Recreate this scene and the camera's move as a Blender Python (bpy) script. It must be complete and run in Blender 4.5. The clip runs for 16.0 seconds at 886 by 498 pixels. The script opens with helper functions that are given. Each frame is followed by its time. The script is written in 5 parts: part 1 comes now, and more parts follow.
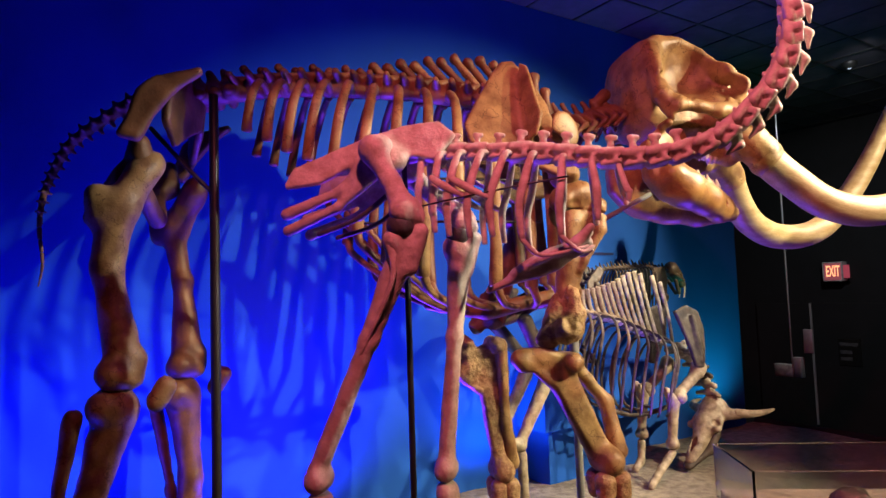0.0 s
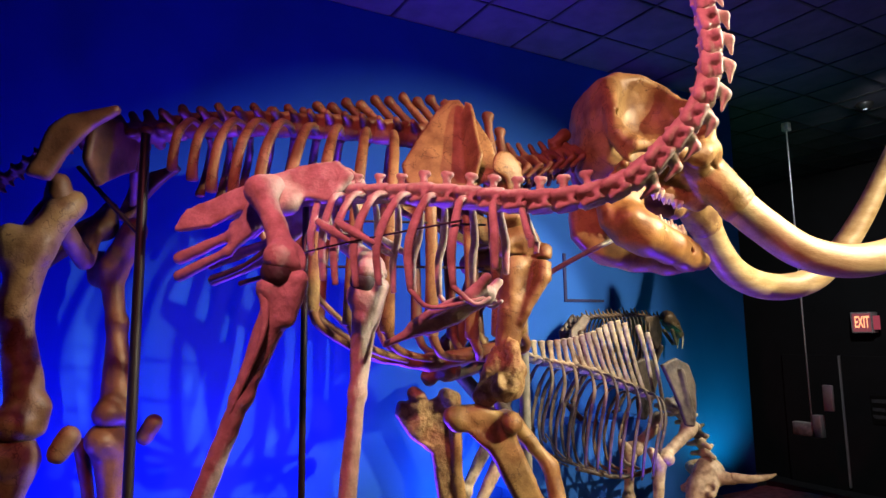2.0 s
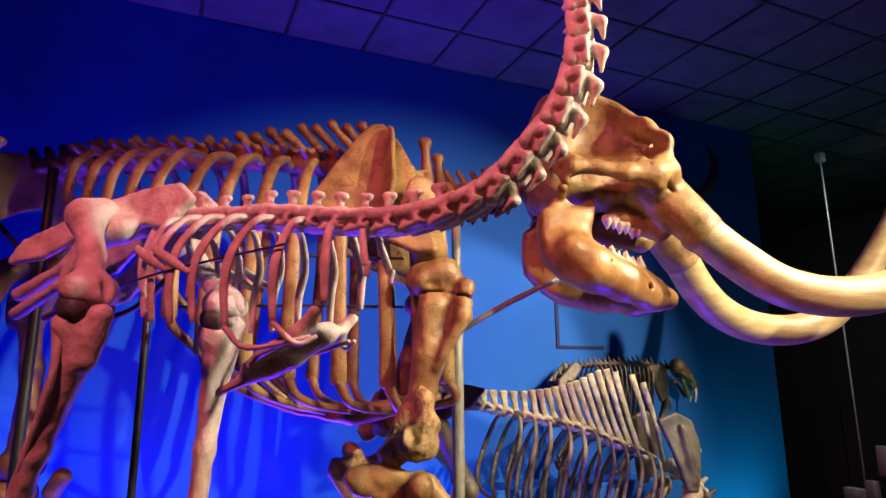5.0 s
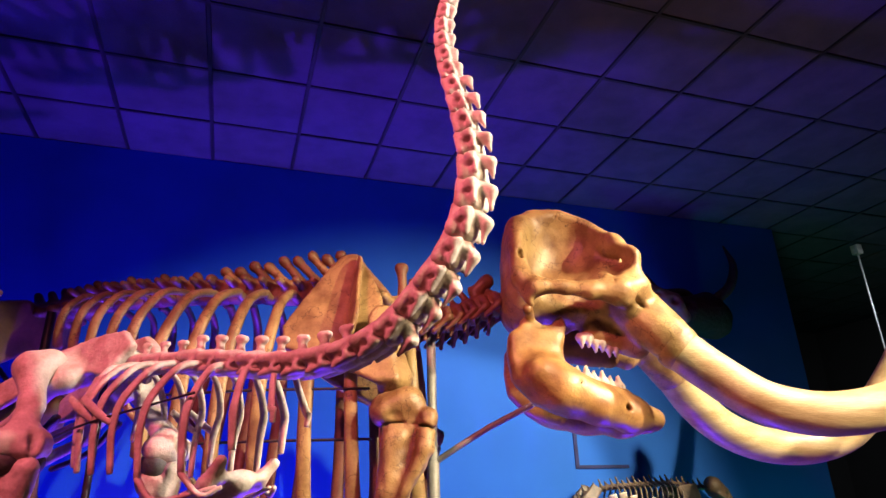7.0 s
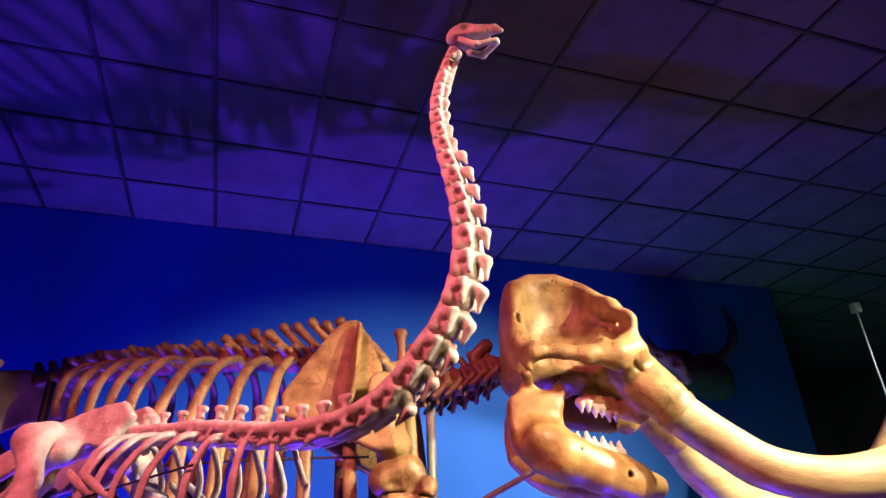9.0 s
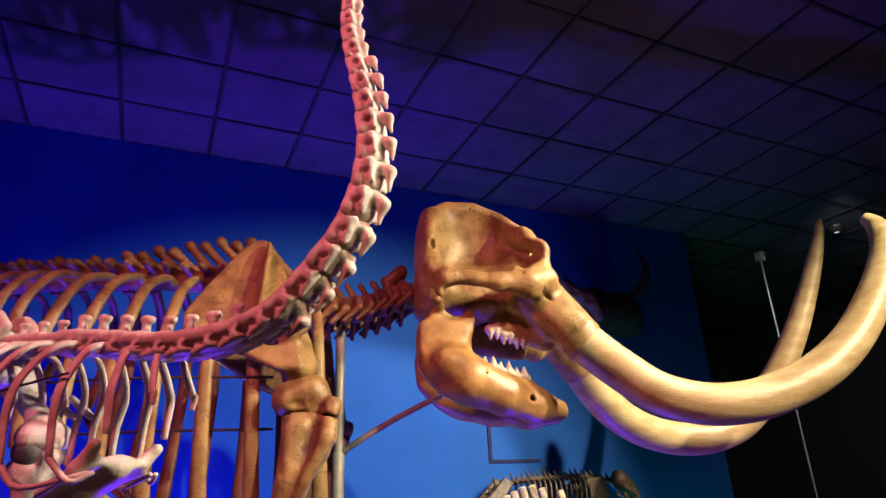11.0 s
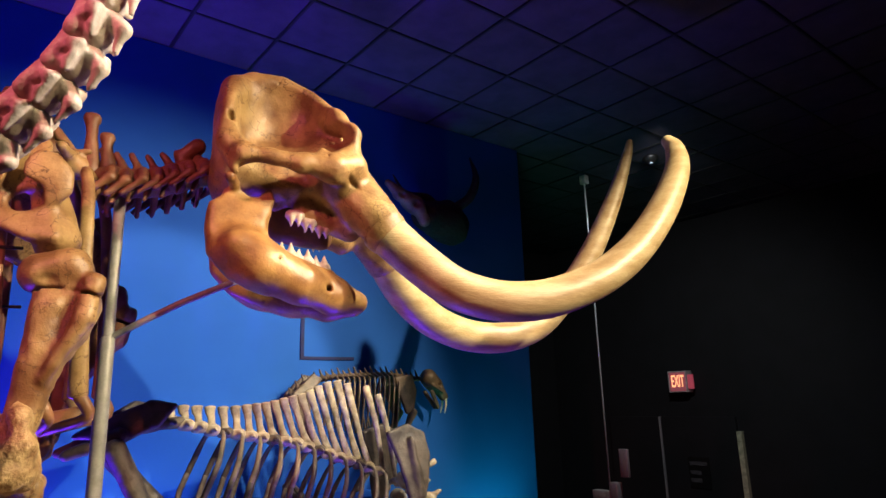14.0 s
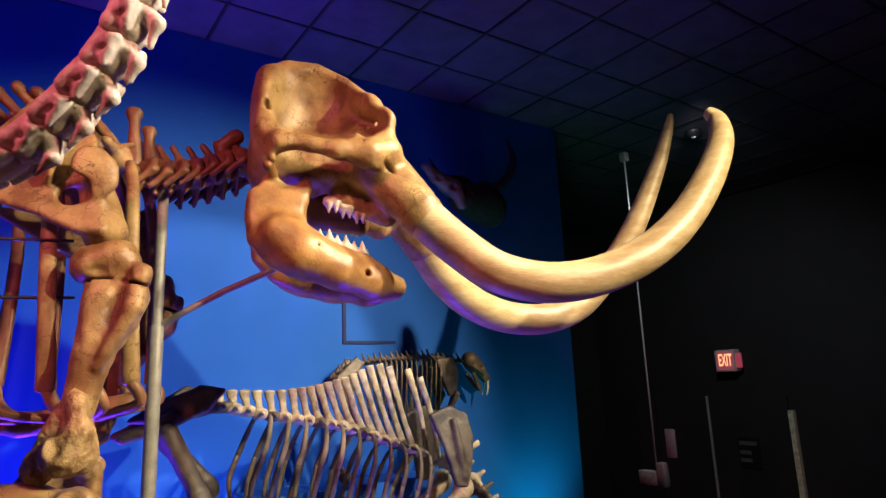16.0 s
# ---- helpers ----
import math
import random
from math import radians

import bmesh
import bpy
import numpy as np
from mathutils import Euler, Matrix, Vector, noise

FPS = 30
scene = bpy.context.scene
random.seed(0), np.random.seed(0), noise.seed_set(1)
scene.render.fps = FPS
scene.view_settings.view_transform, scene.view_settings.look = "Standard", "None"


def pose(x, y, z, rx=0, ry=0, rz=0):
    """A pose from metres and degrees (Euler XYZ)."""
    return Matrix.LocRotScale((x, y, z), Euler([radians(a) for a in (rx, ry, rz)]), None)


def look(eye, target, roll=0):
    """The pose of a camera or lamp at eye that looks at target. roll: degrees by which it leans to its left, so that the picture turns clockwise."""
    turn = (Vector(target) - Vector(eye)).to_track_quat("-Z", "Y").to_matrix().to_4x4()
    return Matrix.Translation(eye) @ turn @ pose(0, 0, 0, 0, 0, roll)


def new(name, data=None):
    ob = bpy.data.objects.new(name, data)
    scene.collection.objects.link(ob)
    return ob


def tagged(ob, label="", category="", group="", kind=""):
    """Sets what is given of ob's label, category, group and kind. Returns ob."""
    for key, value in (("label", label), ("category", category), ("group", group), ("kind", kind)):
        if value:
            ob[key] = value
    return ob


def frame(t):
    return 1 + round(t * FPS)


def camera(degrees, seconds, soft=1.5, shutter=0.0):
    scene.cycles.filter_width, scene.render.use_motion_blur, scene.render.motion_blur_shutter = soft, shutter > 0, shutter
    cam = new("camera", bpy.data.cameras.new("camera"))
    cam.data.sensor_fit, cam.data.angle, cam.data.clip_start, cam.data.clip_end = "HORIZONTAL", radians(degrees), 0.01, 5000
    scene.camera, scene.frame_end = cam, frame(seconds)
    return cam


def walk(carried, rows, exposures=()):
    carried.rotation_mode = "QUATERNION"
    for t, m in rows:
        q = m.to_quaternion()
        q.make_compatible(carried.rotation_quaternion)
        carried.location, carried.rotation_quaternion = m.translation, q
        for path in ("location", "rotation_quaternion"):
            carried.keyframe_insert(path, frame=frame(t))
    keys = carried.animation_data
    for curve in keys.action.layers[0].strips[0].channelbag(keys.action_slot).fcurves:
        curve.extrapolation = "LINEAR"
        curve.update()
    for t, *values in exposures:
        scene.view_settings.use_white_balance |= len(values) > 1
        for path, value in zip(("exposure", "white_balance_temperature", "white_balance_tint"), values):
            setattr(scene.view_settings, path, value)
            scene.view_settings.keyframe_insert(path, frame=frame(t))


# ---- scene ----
cam = camera(70.1, 16.0)
METRES, EYE, TILT, LEAN, TURN = 2.5, 1.65, 3.82, 1.89, -32.8
ROWS = [
    (0.0, 0.0, 0.0, 0.0, -0.0, 0.0, 0.0),
    (0.5, 0.0293, 0.0472, -0.0005, 1.65, 2.34, -0.3),
    (1.0, 0.0698, 0.0613, 0.0051, 1.97, 3.44, -0.28),
    (1.5, 0.1554, 0.0732, 0.0111, 2.98, 3.58, -1.0),
    (2.0, 0.2124, 0.0877, 0.0155, 3.38, 3.64, -0.91),
    (2.5, 0.2509, 0.1185, 0.0052, 3.78, 4.57, -0.8),
    (3.0, 0.285, 0.1509, 0.0049, 4.28, 4.91, -0.72),
    (5.5, 0.5278, 0.2773, 0.0061, 10.47, 9.64, -0.97),
    (6.0, 0.5797, 0.2846, 0.02, 12.13, 11.6, -0.93),
    (6.5, 0.6314, 0.2874, 0.0334, 13.99, 14.06, -0.35),
    (7.0, 0.6573, 0.2826, 0.0429, 14.87, 17.53, 0.66),
    (7.5, 0.6624, 0.2714, 0.047, 15.1, 20.89, 1.1),
    (8.0, 0.664, 0.2625, 0.0472, 15.32, 23.13, 1.19),
    (10.5, 0.691, 0.2743, 0.0369, 12.27, 20.87, 1.29),
    (11.0, 0.6957, 0.3034, 0.0232, 8.64, 17.54, 0.85),
    (11.5, 0.6995, 0.3491, 0.0072, 5.86, 15.98, 0.18),
    (12.0, 0.711, 0.3759, 0.0003, 3.41, 14.14, -0.17),
    (12.5, 0.7502, 0.3847, 0.0006, 0.25, 12.09, -0.55),
    (13.0, 0.7711, 0.3885, -0.0018, -2.54, 10.75, -0.79),
    (13.5, 0.7765, 0.3844, -0.0063, -4.42, 10.14, -0.8),
    (14.0, 0.7786, 0.3802, -0.0078, -5.42, 9.62, -0.53),
    (14.5, 0.7791, 0.3814, -0.0085, -5.14, 9.21, -0.41),
    (15.0, 0.7793, 0.3818, -0.0088, -4.1, 8.99, -0.16),
    (15.5, 0.78, 0.3835, -0.0083, -2.73, 8.64, 0.04),
    (16.0, 0.7826, 0.3838, -0.0077, -1.66, 8.07, 0.37),
]
walk(cam, [(t, pose(0, 0, EYE, 0, 0, TURN) @ pose(0, 0, 0, TILT, LEAN, 0) @ pose(METRES * x, METRES * y, METRES * z, 90 + pitch, roll, yaw)) for t, x, y, z, yaw, pitch, roll in ROWS],
     [(0.0, 0.05), (6.0, 0.05), (7.0, 0.35), (8.0, 0.5), (10.3, 0.2), (11.0, -0.15), (12.0, -0.12), (16.0, -0.08)])

# ---- world and light ----
world = bpy.data.worlds.new("gallery_dark")
world.use_nodes = True
world.node_tree.nodes["Background"].inputs[0].default_value = (0.02, 0.02, 0.05, 1)
world.node_tree.nodes["Background"].inputs[1].default_value = 0.05
scene.world = world


def spot(name, eye, target, colour, power, cone, blend=0.5, size=0.08):
    data = bpy.data.lights.new(name, "SPOT")
    data.color, data.energy, data.spot_size, data.spot_blend, data.shadow_soft_size = colour, power, radians(cone), blend, size
    ob = new(name, data)
    ob.matrix_world = look(eye, target)
    return ob


RED, WARM, BLUE, TEAL = (1.0, 0.19, 0.25), (1.0, 0.80, 0.50), (0.03, 0.015, 1.0), (0.03, 0.75, 0.45)
spot("red_spotlight", (0.3, 0.1, 4.15), (1.9, 1.75, 2.15), RED, 440, 76, 0.7)
spot("warm_spotlight", (5.6, -1.6, 4.1), (4.0, 2.20, 2.05), WARM, 1900, 51, 0.55, 0.05)
spot("shoulder_spotlight", (4.6, -1.8, 4.1), (2.5, 2.65, 1.85), WARM, 1150, 25, 0.5, 0.05)
spot("neck_spotlight", (5.1, -0.6, 4.1), (2.3, 1.35, 2.75), (1.0, 0.89, 0.76), 1400, 22, 0.5)
spot("wall_spotlight", (5.45, 0.55, 4.1), (3.1, 4.2, 1.1), (1.0, 0.84, 0.56), 1050, 41, 0.25, 0.04)
spot("side_spotlight", (7.8, 1.2, 4.2), (4.35, 3.65, 1.0), (1.0, 0.92, 0.80), 800, 24, 0.35)
spot("blue_uplight", (-0.4, 3.75, 0.15), (-0.2, 4.6, 1.9), BLUE, 220, 150, 0.9, 0.15)
spot("blue_uplight", (1.4, 3.85, 0.15), (1.4, 4.6, 1.9), BLUE, 240, 150, 0.9, 0.15)
spot("pale_blue_uplight", (3.1, 4.0, 0.12), (3.3, 4.6, 1.9), (0.10, 0.28, 1.0), 95, 130, 0.9, 0.15)
spot("blue_uplight", (4.3, 3.1, 0.12), (3.8, 2.7, 4.2), (0.12, 0.02, 1.0), 170, 100, 0.9, 0.05)
spot("blue_uplight", (2.2, 4.1, 0.12), (1.8, 2.5, 4.2), (0.13, 0.02, 1.0), 620, 90, 0.9, 0.06)
spot("teal_uplight", (6.3, 3.85, 0.12), (6.3, 4.6, 1.7), TEAL, 62, 115, 0.9, 0.15)
# added fill with no known fixture, brightens the rod and door strips
spot("added_door_light", (7.6, 3.0, 4.2), (11.3, 5.6, 0.7), (0.9, 0.95, 1.0), 190, 104, 1.0)

# ---- materials ----


def mat(name, base, dark=None, rough=0.6, scale=12.0, bump=0.25, metal=0.0, fine=90.0, cracks=0.0, stretch=(1, 1, 1)):
    m = bpy.data.materials.new(name)
    m.use_nodes = True
    nt = m.node_tree
    bs = nt.nodes["Principled BSDF"]
    bs.inputs["Roughness"].default_value, bs.inputs["Metallic"].default_value = rough, metal
    dark = dark or tuple(0.6 * c for c in base)
    tc = nt.nodes.new("ShaderNodeTexCoord")
    n1, n2 = nt.nodes.new("ShaderNodeTexNoise"), nt.nodes.new("ShaderNodeTexNoise")
    n1.inputs["Scale"].default_value, n1.inputs["Detail"].default_value = scale, 6
    n2.inputs["Scale"].default_value, n2.inputs["Detail"].default_value = fine, 4
    mp = nt.nodes.new("ShaderNodeMapping")
    mp.inputs["Scale"].default_value = stretch
    nt.links.new(tc.outputs["Object"], mp.inputs["Vector"])
    for n in (n1, n2):
        nt.links.new(mp.outputs["Vector"], n.inputs["Vector"])
    ramp = nt.nodes.new("ShaderNodeValToRGB")
    ramp.color_ramp.elements[0].position, ramp.color_ramp.elements[1].position = 0.33, 0.62
    ramp.color_ramp.elements[0].color, ramp.color_ramp.elements[1].color = (*dark, 1), (*base, 1)
    nt.links.new(n1.outputs["Fac"], ramp.inputs["Fac"])
    mix = nt.nodes.new("ShaderNodeMix")
    mix.data_type, mix.blend_type = "RGBA", "MULTIPLY"
    mix.inputs["Factor"].default_value = 0.35
    nt.links.new(ramp.outputs["Color"], mix.inputs["A"])
    nt.links.new(n2.outputs["Fac"], mix.inputs["B"])
    colour = mix.outputs["Result"]
    line = None
    if cracks:
        warp = nt.nodes.new("ShaderNodeMix")
        warp.data_type, warp.blend_type = "RGBA", "ADD"
        warp.inputs["Factor"].default_value = 0.35
        nt.links.new(mp.outputs["Vector"], warp.inputs["A"])
        nt.links.new(n1.outputs["Color"], warp.inputs["B"])
        vo = nt.nodes.new("ShaderNodeTexVoronoi")
        vo.feature = "DISTANCE_TO_EDGE"
        vo.inputs["Scale"].default_value = 4.5
        nt.links.new(warp.outputs["Result"], vo.inputs["Vector"])
        line = nt.nodes.new("ShaderNodeMapRange")
        line.inputs["From Min"].default_value, line.inputs["From Max"].default_value = 0.004, 0.016
        nt.links.new(vo.outputs["Distance"], line.inputs["Value"])
        dk = nt.nodes.new("ShaderNodeMix")
        dk.data_type, dk.blend_type = "RGBA", "MIX"
        dk.inputs["A"].default_value = (0.5 * dark[0], 0.5 * dark[1], 0.5 * dark[2], 1)
        up = nt.nodes.new("ShaderNodeMath")
        up.operation = "MULTIPLY_ADD"
        up.inputs[1].default_value, up.inputs[2].default_value = cracks, 1 - cracks
        nt.links.new(line.outputs["Result"], up.inputs[0])
        nt.links.new(up.outputs[0], dk.inputs["Factor"])
        nt.links.new(colour, dk.inputs["B"])
        colour = dk.outputs["Result"]
    nt.links.new(colour, bs.inputs["Base Color"])
    if bump:
        add = nt.nodes.new("ShaderNodeMath")
        add.operation = "MULTIPLY_ADD"
        add.inputs[1].default_value = 0.16
        nt.links.new(n2.outputs["Fac"], add.inputs[0])
        nt.links.new(n1.outputs["Fac"], add.inputs[2])
        b = nt.nodes.new("ShaderNodeBump")
        b.inputs["Strength"].default_value, b.inputs["Distance"].default_value = bump, 0.02
        nt.links.new(add.outputs[0], b.inputs["Height"])
        nt.links.new(b.outputs["Normal"], bs.inputs["Normal"])
    return m


def glow(name, colour, strength):
    m = bpy.data.materials.new(name)
    m.use_nodes = True
    bs = m.node_tree.nodes["Principled BSDF"]
    bs.inputs["Base Color"].default_value = (*colour, 1)
    bs.inputs["Emission Color"].default_value = (*colour, 1)
    bs.inputs["Emission Strength"].default_value = strength
    return m


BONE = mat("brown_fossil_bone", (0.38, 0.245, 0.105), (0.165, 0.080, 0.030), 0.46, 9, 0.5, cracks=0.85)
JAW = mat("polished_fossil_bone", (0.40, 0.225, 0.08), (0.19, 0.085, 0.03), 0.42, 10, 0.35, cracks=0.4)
# darker bone; on far ribs and legs the dark colour stands for shade
BONE_DARK = mat("dark_and_shaded_fossil_bone", (0.22, 0.10, 0.045), (0.11, 0.045, 0.02), 0.5, 10, 0.4)
BONE_ROUGH = mat("worn_fossil_bone", (0.48, 0.33, 0.16), (0.24, 0.13, 0.055), 0.55, 26, 0.9, cracks=0.6)
IVORY = mat("ivory", (0.52, 0.41, 0.24), (0.36, 0.25, 0.12), 0.42, 5, 0.25, stretch=(0.7, 4, 4), fine=40)
ENAMEL = mat("tooth_enamel", (0.72, 0.68, 0.60), (0.5, 0.45, 0.38), 0.3, 30, 0.2)
PALE = mat("pale_bird_bone", (0.66, 0.56, 0.47), (0.44, 0.34, 0.27), 0.55, 16, 0.5)
PALE_DARK = mat("dark_bird_bone", (0.08, 0.075, 0.07), (0.04, 0.04, 0.04), 0.6, 16, 0.4)
GREY_BONE = mat("grey_brown_bone", (0.48, 0.41, 0.30), (0.22, 0.17, 0.12), 0.5, 18, 0.4)
# dark bone; on the bison's ribs and shoulder blades it paints in shade
GREY_DARK = mat("dark_and_shaded_bone", (0.09, 0.07, 0.055), (0.04, 0.03, 0.025), 0.55, 18, 0.4)
GREY_MIX = mat("half_dark_bone", (0.26, 0.20, 0.14), (0.05, 0.04, 0.03), 0.55, 7, 0.4)
TIGER = mat("tar_dark_bone", (0.13, 0.09, 0.06), (0.06, 0.04, 0.025), 0.5, 20, 0.4)
WALL = mat("blue_wall_paint", (0.020, 0.125, 0.58), (0.018, 0.115, 0.54), 0.75, 3, 0.05, fine=220)
WALL.node_tree.nodes["Principled BSDF"].inputs["Specular IOR Level"].default_value = 0.12
BLACK = mat("black_wall_paint", (0.011, 0.011, 0.013), (0.008, 0.008, 0.009), 0.9, 3, 0.05)
TILE = mat("ceiling_tile", (0.10, 0.085, 0.13), (0.07, 0.06, 0.09), 0.9, 5, 0.2, fine=150)
GRID = mat("black_ceiling_grid", (0.02, 0.02, 0.022), None, 0.6, 5, 0)
SAND = mat("coarse_sand", (0.36, 0.31, 0.24), (0.20, 0.17, 0.13), 0.95, 14, 0.9, fine=60)
CARPET = mat("dark_carpet", (0.03, 0.03, 0.035), None, 0.95, 40, 0.5)
STEEL = mat("grey_painted_steel", (0.30, 0.30, 0.29), (0.22, 0.22, 0.21), 0.5, 20, 0.05, 0.1)
BLACK_STEEL = mat("black_painted_steel", (0.015, 0.014, 0.013), None, 0.45, 20, 0.05)
CHROME = mat("brushed_metal", (0.6, 0.6, 0.62), (0.5, 0.5, 0.5), 0.4, 20, 0.02, 0.4)
WHITE = mat("white_plastic", (0.65, 0.65, 0.63), None, 0.5, 20, 0.02)
HORN = mat("black_horn_and_hide", (0.022, 0.021, 0.022), (0.010, 0.010, 0.010), 0.85, 30, 0.6)
SEAM = mat("dark_blue_seam", (0.004, 0.012, 0.12), None, 0.8, 8, 0)

# ---- helpers for shapes ----


def part(name, data, material, parent=None, label="", smooth=True):
    """Links a mesh or a bmesh as one object under a thing."""
    if isinstance(data, bmesh.types.BMesh):
        me = bpy.data.meshes.new(name)
        data.to_mesh(me)
        data.free()
    else:
        me = data
    me.materials.clear()
    me.materials.append(material)
    if smooth:
        me.polygons.foreach_set("use_smooth", [True] * len(me.polygons))
    ob = new(name, me)
    ob.parent = parent
    if label:
        tagged(ob, label)
    return ob


def thing(name, label, category, at=(0, 0, 0), rz=0, group="", kind=""):
    ob = new(name)
    ob.matrix_world = pose(*at, 0, 0, rz)
    return tagged(ob, label, category, group, kind)


def box(bm, lo, hi, bevel=0.0, m=None):
    made = bmesh.ops.create_cube(bm, size=1)["verts"]
    c, s = [(a + b) / 2 for a, b in zip(lo, hi)], [b - a for a, b in zip(lo, hi)]
    for v in made:
        v.co = Vector([v.co[i] * s[i] + c[i] for i in range(3)])
        if m:
            v.co = m @ v.co
    if bevel:
        edges = {e for v in made for e in v.link_edges}
        bmesh.ops.bevel(bm, geom=list(edges), offset=bevel, segments=2, affect="EDGES", profile=0.5)
    return bm


def slab(name, lo, hi, material, parent=None, label="", bevel=0.004):
    return part(name, box(bmesh.new(), lo, hi, bevel), material, parent, label, smooth=False)


def spline(pts, n):
    """Catmull-Rom through the points, n samples a span; rows may hold more than three numbers."""
    p = np.array(pts, float)
    p = np.vstack([2 * p[0] - p[1], p, 2 * p[-1] - p[-2]])
    out = []
    for i in range(1, len(p) - 2):
        for t in np.arange(n) / n:
            a, b, c, d = p[i - 1], p[i], p[i + 1], p[i + 2]
            out.append(0.5 * (2 * b + (c - a) * t + (2 * a - 5 * b + 4 * c - d) * t * t + (3 * b - a - 3 * c + d) * t ** 3))
    out.append(p[-2])
    return np.array(out)


def tube(rows, n=4, sides=10, side=(0, 1, 0), wobble=0.0):
    """A swept tube. rows: x, y, z, half width along 'side', half width across it."""
    r = spline(rows, n)
    bm = bmesh.new()
    rings = []
    last = len(r) - 1
    for i, row in enumerate(r):
        p = Vector(row[:3])
        t = (Vector(r[min(i + 1, last)][:3]) - Vector(r[max(i - 1, 0)][:3])).normalized()
        a = Vector(side)
        a = (a - t * a.dot(t)).normalized()
        b = t.cross(a)
        ring = []
        for k in range(sides):
            q = 2 * math.pi * k / sides
            w = 1 + wobble * math.sin(3.1 * q + 1.7 * i) * math.sin(0.9 * i + 2 * row[0])
            ring.append(bm.verts.new(p + a * (row[3] * w * math.cos(q)) + b * (row[4] * w * math.sin(q))))
        rings.append(ring)
    for g, h in zip(rings, rings[1:]):
        for k in range(sides):
            bm.faces.new((g[k], g[(k + 1) % sides], h[(k + 1) % sides], h[k]))
    for ring, end, sgn in ((rings[0], r[0], -1), (rings[-1], r[-1], 1)):
        other = r[1] if sgn < 0 else r[-2]
        d = (Vector(end[:3]) - Vector(other[:3])).normalized()
        tip = bm.verts.new(Vector(end[:3]) + d * min(end[3], end[4]) * 0.6)
        mid = [bm.verts.new(Vector(end[:3]) + (v.co - Vector(end[:3])) * 0.7 + d * min(end[3], end[4]) * 0.4) for v in ring]
        for k in range(sides):
            j = (k + 1) % sides
            bm.faces.new((ring[k], ring[j], mid[j], mid[k]) if sgn > 0 else (ring[j], ring[k], mid[k], mid[j]))
            bm.faces.new((mid[k], mid[j], tip) if sgn > 0 else (mid[j], mid[k], tip))
    bmesh.ops.recalc_face_normals(bm, faces=bm.faces)
    return bm


# solid fields: each returns the distance of every point of p to a shape


def cone(p, a, b, ra, rb):
    a, b = np.array(a, float), np.array(b, float)
    d = b - a
    t = np.clip((p - a) @ d / (d @ d), 0, 1)
    return np.linalg.norm(p - a - t[:, None] * d, axis=1) - (ra + (rb - ra) * t)


def ball(p, c, r, rot=None):
    q = p - np.array(c, float)
    if rot is not None:
        q = q @ np.array(Euler([radians(v) for v in rot]).to_matrix())
    r = np.array(r, float)
    k0, k1 = np.linalg.norm(q / r, axis=1), np.linalg.norm(q / r ** 2, axis=1)
    return k0 * (k0 - 1) / np.maximum(k1, 1e-6)


def plate(p, o, ex, ey, poly, thick, edge=0.01):
    """A plate of outline poly, in the plane through o spanned by ex and ey."""
    ex, ey = np.array(ex, float), np.array(ey, float)
    ex /= np.linalg.norm(ex)
    ey = ey - ex * (ey @ ex)
    ey /= np.linalg.norm(ey)
    q = p - np.array(o, float)
    x, y, z = q @ ex, q @ ey, q @ np.cross(ex, ey)
    d, sgn = np.full(len(p), 1e9), np.ones(len(p))
    n = len(poly)
    for i in range(n):
        (ax, ay), (bx, by) = poly[i], poly[i - 1]
        ux, uy = bx - ax, by - ay
        wx, wy = x - ax, y - ay
        t = np.clip((wx * ux + wy * uy) / (ux * ux + uy * uy), 0, 1)
        d = np.minimum(d, (wx - ux * t) ** 2 + (wy - uy * t) ** 2)
        c1, c2, c3 = y >= ay, y < by, ux * wy > uy * wx
        sgn = np.where((c1 & c2 & c3) | (~c1 & ~c2 & ~c3), -sgn, sgn)
    d = sgn * np.sqrt(d)
    dz = np.abs(z) - thick
    return np.minimum(np.maximum(d, dz), 0) + np.sqrt(np.maximum(d, 0) ** 2 + np.maximum(dz, 0) ** 2) - edge


def join(a, b, k):
    h = np.clip(0.5 + 0.5 * (b - a) / k, 0, 1)
    return b + (a - b) * h - k * h * (1 - h)


def cut(a, b, k):
    return -join(-a, b, k)


def fbm(p, scale, octaves=3):
    """Smooth random values of about -1 to 1 at the points p."""
    out, amp = np.zeros(len(p)), 0.6
    for o in range(octaves):
        q = p * scale * 2 ** o + 17.3 * o
        i = np.floor(q)
        f = q - i
        f = f * f * (3 - 2 * f)
        for a in (0, 1):
            for b in (0, 1):
                for c in (0, 1):
                    h = np.sin((i[:, 0] + a) * 127.1 + (i[:, 1] + b) * 311.7 + (i[:, 2] + c) * 74.7) * 43758.5453
                    h = 2 * (h - np.floor(h)) - 1
                    out += amp * h * (f[:, 0] if a else 1 - f[:, 0]) * (f[:, 1] if b else 1 - f[:, 1]) * (f[:, 2] if c else 1 - f[:, 2])
        amp *= 0.55
    return out


